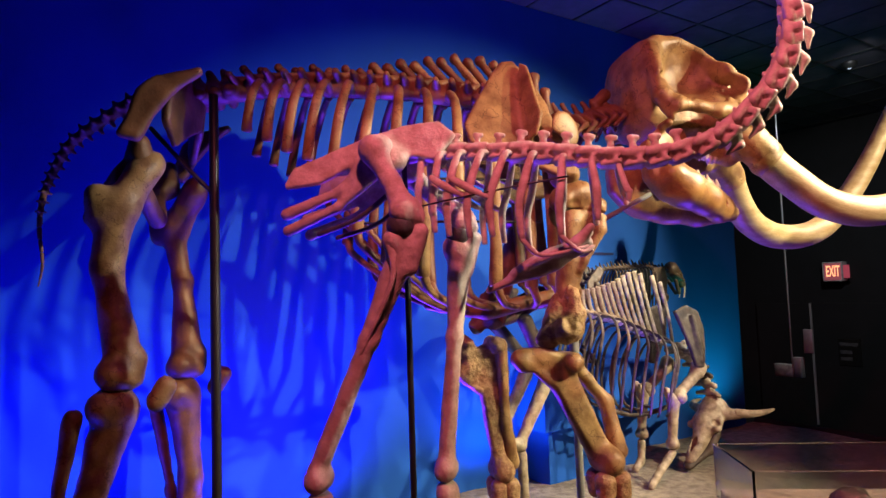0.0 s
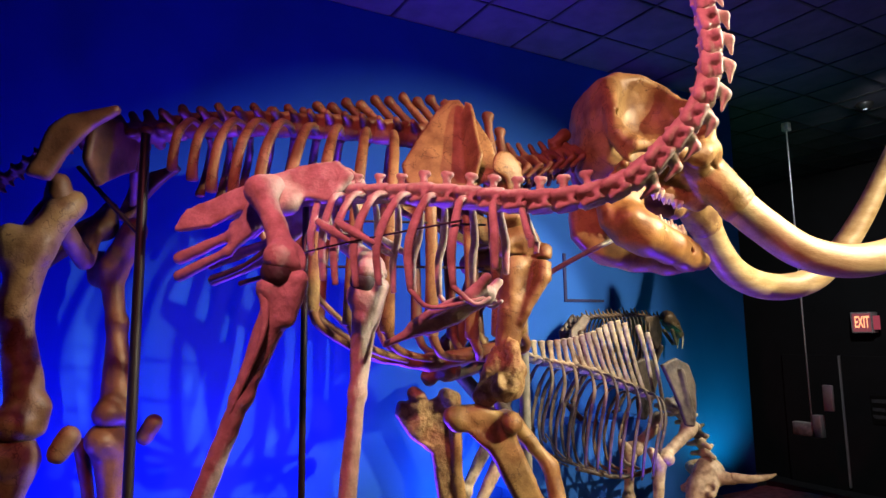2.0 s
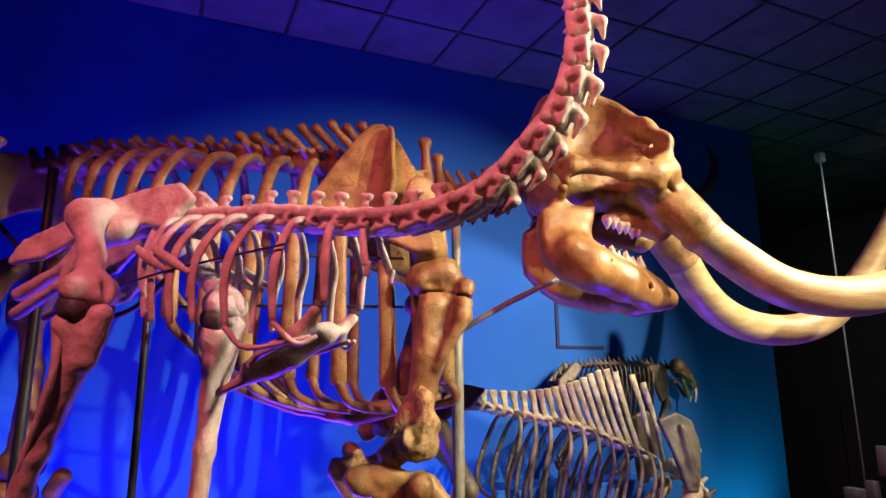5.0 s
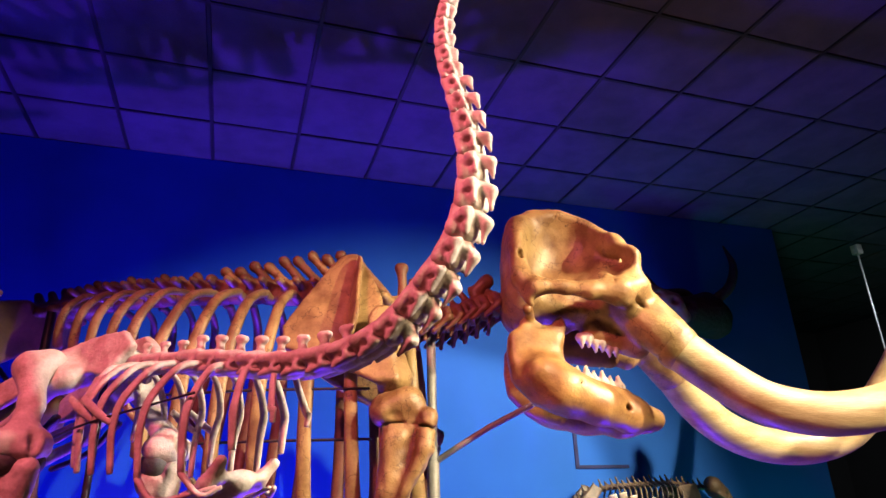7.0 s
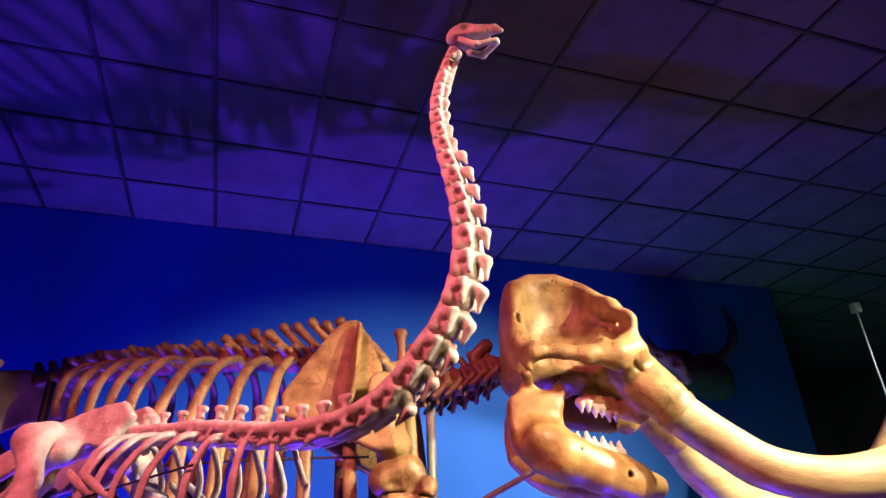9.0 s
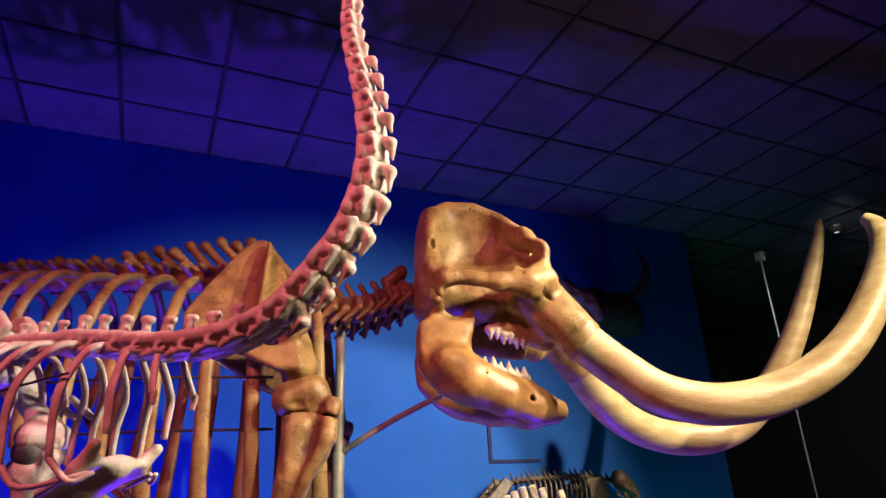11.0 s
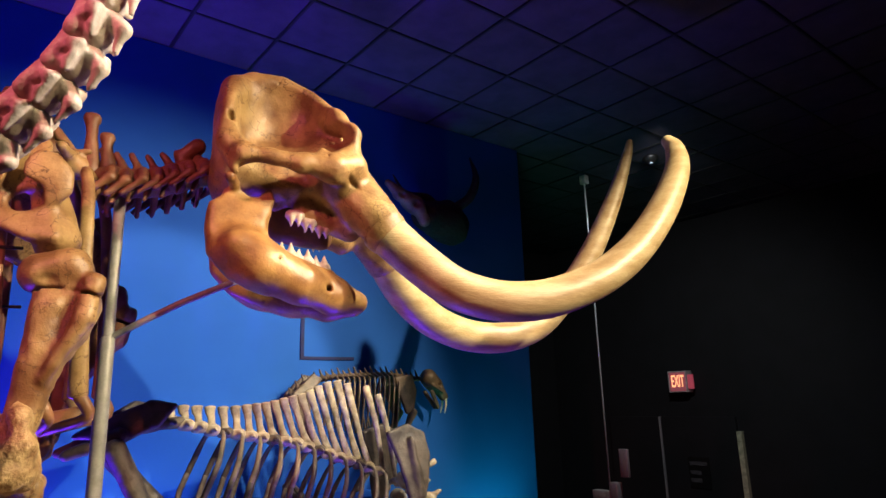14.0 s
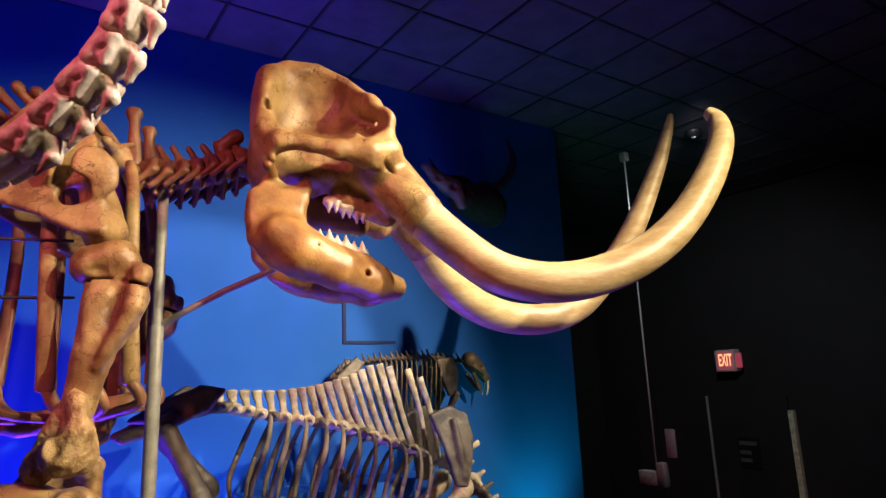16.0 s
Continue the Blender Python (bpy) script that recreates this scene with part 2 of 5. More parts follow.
def solid(field, lo, hi, h, rough=0.0, freq=60.0):
    """A mesh of the surface on which field is zero, by surface nets on a grid of step h."""
    lo = np.array(lo, float)
    n = np.maximum(((np.array(hi, float) - lo) / h).astype(int) + 2, 4)
    g = np.stack(np.meshgrid(*[np.arange(k) for k in n], indexing="ij"), -1)
    p = (lo + g * h).reshape(-1, 3)
    f = field(p)
    if rough:
        near = np.abs(f) < 4 * rough + 2 * h
        f[near] += 2.2 * rough * fbm(p[near], freq / 4.0)
    f = f.reshape(n)
    neg = f < 0
    total, count = np.zeros((*(n - 1), 3)), np.zeros(n - 1)
    offs = [(i, j, k) for i in (0, 1) for j in (0, 1) for k in (0, 1)]

    def at(a, o):
        return a[o[0]:n[0] - 1 + o[0], o[1]:n[1] - 1 + o[1], o[2]:n[2] - 1 + o[2]]
    for o in offs:
        for ax in range(3):
            if o[ax]:
                continue
            o2 = tuple(v + (1 if i == ax else 0) for i, v in enumerate(o))
            a, b = at(f, o), at(f, o2)
            cross = at(neg, o) != at(neg, o2)
            t = np.where(cross, a / np.where(cross, a - b, 1), 0)
            for i in range(3):
                total[..., i] += np.where(cross, o[i] + (t if i == ax else 0), 0)
            count += cross
    used = count > 0
    index = np.full(used.shape, -1)
    index[used] = np.arange(used.sum())
    cells = np.argwhere(used)
    verts = lo + (cells + total[used] / count[used][:, None]) * h
    faces = []
    for ax in range(3):
        u, v = (ax + 1) % 3, (ax + 2) % 3
        sl0 = [slice(1, -1)] * 3
        sl0[ax] = slice(0, n[ax] - 1)
        sl1 = list(sl0)
        sl1[ax] = slice(1, n[ax])
        a, b = neg[tuple(sl0)], neg[tuple(sl1)]
        where = np.argwhere(a != b)
        if not len(where):
            continue
        flip = a[tuple(where.T)]
        base = where.copy()
        base[:, u] += 1
        base[:, v] += 1
        quad = []
        for du, dv in ((0, 0), (-1, 0), (-1, -1), (0, -1)):
            c = base.copy()
            c[:, u] += du
            c[:, v] += dv
            quad.append(index[tuple(c.T)])
        quad = np.stack(quad, 1)
        quad[~flip] = quad[~flip][:, ::-1]
        faces.append(quad)
    faces = np.vstack(faces)
    me = bpy.data.meshes.new("bone")
    me.from_pydata(verts.tolist(), [], faces.tolist())
    me.update()
    return me


def bone(items, h, k=0.03, rough=0.0, cuts=(), freq=60.0):
    """A bone blended from round cones (a, b, ra, rb), each end with its own radius."""
    pts = np.array([c for a, b, ra, rb in items for c in ([*a, ra], [*b, rb])])
    pad = pts[:, 3].max() + 3 * h

    def field(p):
        f = None
        for a, b, ra, rb in items:
            d = cone(p, a, b, ra, rb)
            f = d if f is None else join(f, d, k)
        for c, r in cuts:
            f = cut(f, ball(p, c, r), k * 0.5)
        return f
    return solid(field, pts[:, :3].min(0) - pad, pts[:, :3].max(0) + pad, h, rough, freq)


# ---- the gallery ----
TOP, BACK, EDGE = 4.3, 4.40, 6.98

slab("wall_north", (-5.0, BACK, -0.9), (EDGE, BACK + 0.15, TOP), WALL)
slab("wall_recess_back", (EDGE - 0.3, 8.0, -0.9), (11.55, 8.15, TOP), BLACK)
slab("wall_recess_side", (EDGE - 0.3, BACK + 0.15, -0.9), (EDGE - 0.15, 8.0, TOP), BLACK)
slab("wall_east", (11.4, -6.0, -0.9), (11.55, 8.0, TOP), BLACK)
slab("wall_west", (-5.15, -6.0, -0.9), (-5.0, BACK + 0.15, TOP), BLACK)
slab("wall_south", (-5.15, -6.15, -0.9), (11.55, -6.0, TOP), BLACK)
slab("floor_lower", (-5.15, -6.15, -1.0), (11.55, 8.15, -0.9), CARPET)
slab("floor_walkway", (-5.0, -6.0, -0.9), (6.5, 0.7, -0.04), CARPET)
for n in ("wall_north", "wall_recess_back", "wall_recess_side", "wall_east", "wall_west", "wall_south", "floor_lower", "floor_walkway"):
    tagged(bpy.data.objects[n], {"wall_north": "plain wall painted deep blue, lit by coloured lamps"}.get(n, "black painted gallery wall in deep shade" if "wall_" in n and "floor" not in n else "dark carpeted museum floor"), "wall" if n[:4] == "wall" else "floor", kind="structure")


def sand_floor():
    bm = bmesh.new()
    nx, ny = 150, 56
    x0, x1, y0, y1 = -5.0, EDGE + 0.15, 0.7, BACK
    grid = []
    for i in range(nx + 1):
        row = []
        for j in range(ny + 1):
            x, y = x0 + (x1 - x0) * i / nx, y0 + (y1 - y0) * j / ny
            z = 0.03 * noise.noise((x * 1.3, y * 1.3, 0)) + 0.012 * noise.noise((x * 6, y * 6, 3))
            row.append(bm.verts.new((x, y, z)))
        grid.append(row)
    for i in range(nx):
        for j in range(ny):
            bm.faces.new((grid[i][j], grid[i + 1][j], grid[i + 1][j + 1], grid[i][j + 1]))
    ob = part("sand_floor", bm, SAND)
    slab("platform_edge", (x0, y0 - 0.03, -0.9), (x1 + 0.03, y0, 0.05), BLACK)
    slab("platform_edge", (x1, y0, -0.9), (x1 + 0.03, BACK - 0.005, 0.05), BLACK)
    for o in bpy.data.objects:
        if o.name.startswith("platform_edge"):
            tagged(o, "black painted kerb round the display platform", "platform edge", kind="structure")
    return tagged(ob, "coarse grey-brown sand on the display platform", "sand", kind="structure")


sand_floor()


def ceiling():
    step = 0.61
    bm, bg = bmesh.new(), bmesh.new()
    x = -5.0 - 0.27
    rng = random.Random(4)
    while x < 11.5:
        y = 8.12
        while y > -6.1:
            dz = rng.uniform(-0.003, 0.003)
            box(bm, (x + 0.014, y - step + 0.014, TOP + 0.004 + dz), (x + step - 0.014, y - 0.014, TOP + 0.02 + dz))
            y -= step
        x += step
    x = -5.0 - 0.27
    while x < 11.6:
        box(bg, (x - 0.011, -6.0, TOP - 0.004), (x + 0.011, 8.0, TOP + 0.022))
        x += step
    y = 8.12
    while y > -6.1:
        box(bg, (-5.0, y - 0.010, TOP - 0.003), (11.5, y + 0.010, TOP + 0.021))
        y -= step
    a = part("ceiling", bm, TILE, smooth=False)
    b = part("ceiling_grid", bg, GRID, smooth=False)
    c = slab("ceiling_slab", (-5.15, -6.15, TOP + 0.03), (11.55, 8.15, TOP + 0.13), BLACK)
    tagged(a, "suspended ceiling of square mineral tiles", "ceiling", kind="structure")
    tagged(b, "dark metal grid between the ceiling tiles", "ceiling grid", kind="structure")
    tagged(c, "dark slab over the suspended ceiling", "ceiling", kind="structure")


ceiling()

# ---- the mastodon ----
mastodon = thing("mastodon_skeleton", "mounted brown mastodon skeleton with long curved ivory tusks", "skeleton", (2.254, 3.03, 0), -21)


def skull_field(p):
    q = p.copy()
    q[:, 1] = -np.abs(q[:, 1])
    f = plate(q, (0, 0, 0), (1, 0, 0), (0, 0, 1), [(1.0, 2.72), (1.005, 2.93), (1.02, 3.05), (1.08, 3.095), (1.20, 3.09), (1.33, 3.025), (1.43, 2.955), (1.48, 2.87), (1.51, 2.72), (1.40, 2.62), (1.15, 2.62)], 0.14, 0.078)
    f = join(f, ball(q, (0.985, -0.06, 2.87), (0.075, 0.27, 0.26)), 0.05)
    f = join(f, cone(q, (1.0, -0.20, 3.05), (1.0, -0.30, 2.86), 0.055, 0.05), 0.05)
    f = join(f, cone(q, (1.0, -0.30, 2.86), (0.985, -0.34, 2.74), 0.045, 0.055), 0.04)
    f = join(f, cone(q, (1.33, -0.16, 3.01), (1.445, -0.27, 2.91), 0.055, 0.05), 0.05)
    f = join(f, cone(q, (1.445, -0.27, 2.91), (1.515, -0.33, 2.82), 0.05, 0.038), 0.04)
    f = join(f, cone(q, (1.515, -0.33, 2.82), (1.50, -0.32, 2.69), 0.038, 0.062), 0.04)
    f = join(f, cone(p, (1.45, -0.17, 2.70), (1.67, -0.295, 2.395), 0.132, 0.104), 0.06)
    f = join(f, cone(p, (1.52, 0.10, 2.70), (1.77, 0.20, 2.37), 0.12, 0.108), 0.06)
    f = cut(f, ball(q, (1.215, -0.375, 2.915), (0.215, 0.25, 0.265), (0, 12, 0)), 0.03)
    f = cut(f, ball(q, (1.43, -0.42, 2.81), (0.095, 0.17, 0.085), (0, 25, 0)), 0.025)
    arch = cone(q, (0.99, -0.33, 2.73), (1.05, -0.39, 2.665), 0.052, 0.046)
    arch = join(arch, cone(q, (1.05, -0.39, 2.665), (1.16, -0.405, 2.655), 0.046, 0.034), 0.03)
    arch = join(arch, cone(q, (1.16, -0.405, 2.655), (1.30, -0.41, 2.635), 0.034, 0.040), 0.03)
    arch = join(arch, cone(q, (1.30, -0.41, 2.635), (1.43, -0.385, 2.63), 0.042, 0.062), 0.03)
    arch = join(arch, cone(q, (1.43, -0.385, 2.63), (1.51, -0.31, 2.66), 0.062, 0.082), 0.04)
    arch = join(arch, cone(q, (1.365, -0.39, 2.64), (1.375, -0.39, 2.695), 0.040, 0.022), 0.03)
    arch = join(arch, cone(q, (1.0, -0.35, 2.67), (1.02, -0.375, 2.605), 0.04, 0.028), 0.03)
    f = join(f, arch, 0.03)
    f = join(f, ball(q, (1.02, 0, 2.66), (0.13, 0.20, 0.14)), 0.06)
    f = join(f, plate(q, (0, -0.22, 0), (1, 0.1, 0), (0, 0, 1), [(1.10, 2.62), (1.14, 2.56), (1.20, 2.52), (1.30, 2.58), (1.36, 2.66)], 0.012, 0.02), 0.04)
    f = join(f, ball(q, (1.46, 0, 2.62), (0.15, 0.13, 0.17)), 0.05)
    f = join(f, cone(q, (1.33, -0.13, 2.50), (1.54, -0.13, 2.42), 0.055, 0.06), 0.05)
    f = cut(f, ball(q, (0.99, -0.365, 2.855), (0.018, 0.09, 0.030)), 0.006)
    f = cut(f, ball(q, (1.525, -0.37, 2.575), (0.034, 0.05, 0.009), (0, 40, 0)), 0.010)
    f = cut(f, ball(q, (1.60, 0, 2.60), (0.20, 0.08, 0.12), (0, 48, 0)), 0.05)
    f = cut(f, ball(q, (1.10, -0.40, 2.60), (0.075, 0.12, 0.030)), 0.015)
    for a, b in (((1.02, 2.72), (1.08, 2.672)), ((1.08, 2.672), (1.16, 2.678)), ((1.34, 2.58), (1.42, 2.68)), ((1.19, 3.12), (1.20, 3.0)), ((1.20, 3.0), (1.17, 2.88)), ((1.24, 2.80), (1.28, 2.73))):
        d = np.array([b[0] - a[0], b[1] - a[1]])
        w = np.stack([q[:, 0] - a[0], q[:, 2] - a[1]], 1)
        t = np.clip(w @ d / (d @ d), 0, 1)
        gap = np.linalg.norm(w - t[:, None] * d, axis=1) - 0.0042 - 0.004 * np.sin(90 * q[:, 2])
        f = np.where((gap < 0) & (q[:, 1] < -0.1), np.maximum(f, -f - 0.014), f)
    return f


part("skull", solid(skull_field, (0.80, -0.52, 2.2), (2.0, 0.52, 3.3), 0.010, 0.0026, 60), BONE, mastodon, "high-domed brown skull with deep eye sockets").location = (0, -0.07, 0)


def jaw_field(p):
    q = p.copy()
    q[:, 1] = -np.abs(q[:, 1])
    f = plate(q, (0, -0.435, 0), (1, 0.10, 0), (0, 0.05, 1), [(0.935, 2.27), (0.925, 2.37), (0.935, 2.46), (0.98, 2.49), (1.06, 2.455), (1.125, 2.44), (1.115, 2.33), (1.15, 2.22), (1.22, 2.18), (1.16, 2.13), (1.02, 2.18)], 0.020, 0.036)
    f = join(f, cone(q, (1.02, -0.31, 2.27), (1.12, -0.285, 2.20), 0.070, 0.082), 0.10)
    f = join(f, cone(q, (1.12, -0.285, 2.20), (1.28, -0.225, 2.135), 0.082, 0.085), 0.08)
    f = join(f, cone(q, (1.28, -0.225, 2.135), (1.44, -0.12, 2.095), 0.086, 0.080), 0.06)
    f = join(f, cone(q, (1.44, -0.12, 2.095), (1.56, -0.05, 2.075), 0.080, 0.055), 0.05)
    f = join(f, plate(q, (0, -0.29, 0), (1, 0.05, 0), (0, 0, 1), [(0.955, 2.42), (0.955, 2.53), (0.99, 2.545), (1.05, 2.50), (1.10, 2.50), (1.14, 2.545), (1.155, 2.50), (1.13, 2.43), (1.05, 2.38)], 0.008, 0.012), 0.02)
    f = join(f, cone(q, (0.975, -0.36, 2.56), (0.99, -0.26, 2.56), 0.026, 0.026), 0.02)
    f = join(f, cone(q, (1.17, -0.215, 2.215), (1.40, -0.155, 2.175), 0.040, 0.040), 0.04)
    f = cut(f, ball(q, (1.60, 0, 2.18), (0.20, 0.075, 0.09), (0, 8, 0)), 0.02)
    f = cut(f, ball(q, (1.41, -0.235, 2.115), (0.014, 0.06, 0.014)), 0.005)
    f = cut(f, ball(q, (1.19, -0.32, 2.215), (0.010, 0.05, 0.008)), 0.005)
    return f


jaw = part("mandible", solid(jaw_field, (0.84, -0.46, 1.98), (1.78, 0.46, 2.72), 0.0105, 0.0018, 40), JAW, mastodon, "glossy orange-brown lower jaw, wide open")
jaw.location = (0.025, -0.07, 0.008)

palate = bone([((1.16, 0, 2.52), (1.40, 0, 2.46), 0.07, 0.07), ((1.20, 0, 2.44), (1.42, 0, 2.40), 0.06, 0.055), ((1.10, 0, 2.58), (1.2, 0, 2.56), 0.08, 0.07)], 0.014, 0.04, 0.003)
# dark bone colour deepens the shade inside the open mouth
part("palate", palate, BONE_DARK, mastodon, "palate between the tooth rows, coloured dark for the shade in the mouth").location = (0, -0.07, 0)


def molar(x, y, z, size, up):
    items = []
    for j in (-1, 1):
        for i in range(2):
            c = (x + (i - 0.5) * size * 0.8, y + j * size * 0.42, z)
            items.append((c, (c[0], c[1] - j * size * 0.1, z + up * size * 1.0), size * 0.40, size * 0.10))
    items.append(((x - size * 0.5, y, z - up * size * 0.2), (x + size * 0.5, y, z - up * size * 0.2), size * 0.6, size * 0.6))
    return bone(items, size * 0.13, size * 0.22)


for s in (-1, 1):
    for i in range(3):
        t = i / 2
        part("tooth", molar(1.245 + 0.155 * t, -0.07 + s * (0.20 - 0.045 * t), 2.272 - 0.040 * t, 0.051 - 0.004 * t, 1), ENAMEL, mastodon, "white cusped grinding tooth")
        part("tooth", molar(1.285 + 0.13 * t, -0.07 + s * (0.16 - 0.02 * t), 2.462 - 0.050 * t, 0.042 - 0.004 * t, -1), ENAMEL, mastodon, "white cusped grinding tooth")


def tusk(rows, label):
    """Rows of centre and half width along the curve of the tusk."""
    ob = part("tusk", tube([(*r[:3], 0.93 * r[3], 0.93 * r[3]) for r in rows], 8, 28, (0, 1, 0), 0.006), IVORY, mastodon, label)
    a, b = Vector(rows[0][:3]), Vector(rows[1][:3])
    d = (b - a).normalized()
    c = a - d * 0.02
    bm = tube([(*(c + d * (0.03 * i)), 0.102 + 0.004 * (i == 1), 0.102 + 0.004 * (i == 1)) for i in range(3)], 3, 28)
    part("socket_rim", bm, BONE, ob, "chipped bone rim of the tusk socket")


tusk([(1.67, -0.365, 2.38, 0.106), (1.79, -0.40, 2.26, 0.103), (1.95, -0.44, 2.125, 0.102), (2.10, -0.46, 2.065, 0.101), (2.27, -0.48, 2.045, 0.100), (2.49, -0.48, 2.08, 0.098), (2.75, -0.47, 2.19, 0.095), (2.98, -0.44, 2.36, 0.091), (3.19, -0.40, 2.60, 0.084), (3.33, -0.35, 2.82, 0.072), (3.37, -0.30, 2.96, 0.058), (3.345, -0.27, 3.03, 0.036)], "long ivory tusk curving forward and up")
tusk([(1.78, 0.135, 2.355, 0.104), (1.91, 0.22, 2.19, 0.103), (2.09, 0.33, 2.065, 0.102), (2.33, 0.42, 1.985, 0.100), (2.59, 0.45, 1.975, 0.097), (2.83, 0.46, 2.06, 0.093), (3.06, 0.45, 2.29, 0.085), (3.24, 0.40, 2.58, 0.074), (3.39, 0.34, 2.92, 0.055), (3.46, 0.28, 3.16, 0.036), (3.47, 0.25, 3.25, 0.02)], "long ivory tusk with a dark worn tip")


SPINE = [(-1.62, 2.76), (-1.25, 2.83), (-0.9, 2.845), (-0.5, 2.84), (0.0, 2.80), (0.33, 2.70), (0.50, 2.64), (0.66, 2.66), (0.80, 2.71), (0.93, 2.74)]


def on_curve(curve, x):
    xs, zs = [c[0] for c in curve], [c[1] for c in curve]
    return float(np.interp(x, xs, zs))


def backbone():
    for i in range(19):
        x = -1.40 + 0.095 * i
        z = on_curve(SPINE, x)
        tall = 0.045 + 0.02 * (i % 2) + 0.22 * max(0, (i - 7) / 11) ** 1.3
        lean = -0.06 - 0.15 * max(0, (i - 7) / 11)
        w = 0.036 if i > 8 else 0.028
        items = [((x - 0.028, 0, z), (x + 0.028, 0, z), 0.055, 0.055),
                 ((x, 0, z + 0.05), (x + lean, 0, z + 0.05 + tall), w * 0.75, w * 0.62),
                 ((x + lean, -0.012, z + 0.05 + tall), (x + lean, 0.012, z + 0.05 + tall), w * 0.7, w * 0.7),
                 ((x, -0.03, z + 0.03), (x - 0.03, -0.13, z + 0.055), 0.03, 0.02),
                 ((x, 0.03, z + 0.03), (x - 0.03, 0.13, z + 0.055), 0.03, 0.02),
                 ((x - 0.02, -0.03, z + 0.06), (x + 0.06, -0.035, z + 0.07), 0.018, 0.015)]
        part("vertebra", bone(items, 0.011, 0.025, 0.003, freq=90), BONE_DARK if i % 3 else BONE, mastodon)
    for i in range(7):
        x = 0.46 + 0.066 * i
        z = on_curve(SPINE, x)
        items = [((x - 0.015, 0, z), (x + 0.015, 0, z), 0.068, 0.068),
                 ((x, 0, z + 0.05), (x - 0.05, 0, z + 0.15 - 0.008 * i), 0.024, 0.015)]
        for s in (-1, 1):
            items += [((x + 0.01, s * 0.05, z + 0.04), (x + 0.03, s * 0.15, z - 0.03), 0.024, 0.02),
                      ((x + 0.03, s * 0.15, z - 0.03), (x - 0.05, s * 0.16, z - 0.10), 0.02, 0.014),
                      ((x - 0.01, s * 0.06, z - 0.02), (x - 0.03, s * 0.13, z - 0.13), 0.02, 0.012)]
        if i == 5:
            items.append(((x - 0.03, 0, z + 0.09), (x + 0.04, 0, z + 0.15), 0.035, 0.04))
        part("vertebra", bone(items, 0.011, 0.02, 0.003, freq=90), BONE_DARK, mastodon)
    for x, top in ((0.38, 2.96), (0.45, 2.87)):
        part("vertebra", bone([((x, 0, 2.68), (x - 0.02, 0, top - 0.02), 0.04, 0.024), ((x - 0.03, 0, top), (x - 0.01, 0, top), 0.026, 0.026)], 0.012, 0.03, 0.003), BONE_DARK, mastodon)
    for i in range(4):
        x = -1.66 + 0.075 * i
        z = on_curve(SPINE, x) + 0.01
        part("sacral_vertebra", bone([((x - 0.025, 0, z), (x + 0.03, 0, z), 0.062, 0.058), ((x, 0, z + 0.03), (x - 0.04, 0, z + 0.11), 0.03, 0.022), ((x, -0.03, z), (x, -0.13, z - 0.03), 0.035, 0.03), ((x, 0.03, z), (x, 0.13, z - 0.03), 0.035, 0.03)], 0.012, 0.03, 0.003), BONE_DARK, mastodon)
    tail = [(-1.72, 2.79), (-1.92, 2.74), (-2.10, 2.62), (-2.25, 2.495), (-2.33, 2.35), (-2.38, 2.21), (-2.397, 2.05), (-2.38, 1.86), (-2.40, 1.74)]
    pts = spline([(x, 0, z) for x, z in tail], 3)
    for i, (p, q) in enumerate(zip(pts, pts[1:])):
        r = 0.05 * (1 - i / 26)
        m = (p + q) / 2
        d = (q - p) * 0.36
        side = np.array([d[2], 0, -d[0]]) / np.linalg.norm(d)
        items = [(tuple(m - d), tuple(m + d), r * 0.8, r * 0.72)]
        if i < 17:
            items += [(tuple(m), tuple(m + side * r * -1.5), r * 0.45, r * 0.25), (tuple(m), tuple(m + side * r * 1.3), r * 0.4, r * 0.25),
                      (tuple(m), (m[0], -r * 1.7, m[2]), r * 0.4, r * 0.25), (tuple(m), (m[0], r * 1.7, m[2]), r * 0.4, r * 0.25)]
        part("tail_vertebra", bone(items, r * 0.26, r * 0.3), BONE_DARK, mastodon)


backbone()

RIB_TIP = [(-1.20, 2.49), (-1.10, 2.42), (-1.0, 2.37), (-0.80, 2.30), (-0.70, 2.08), (-0.60, 1.88), (-0.45, 1.74), (-0.2, 1.68), (0.1, 1.64), (0.4, 1.66)]


RIB_X = (-1.235, -1.125, -1.01, -0.89, -0.765, -0.635, -0.50, -0.35, -0.20, -0.04, 0.12, 0.27, 0.40)


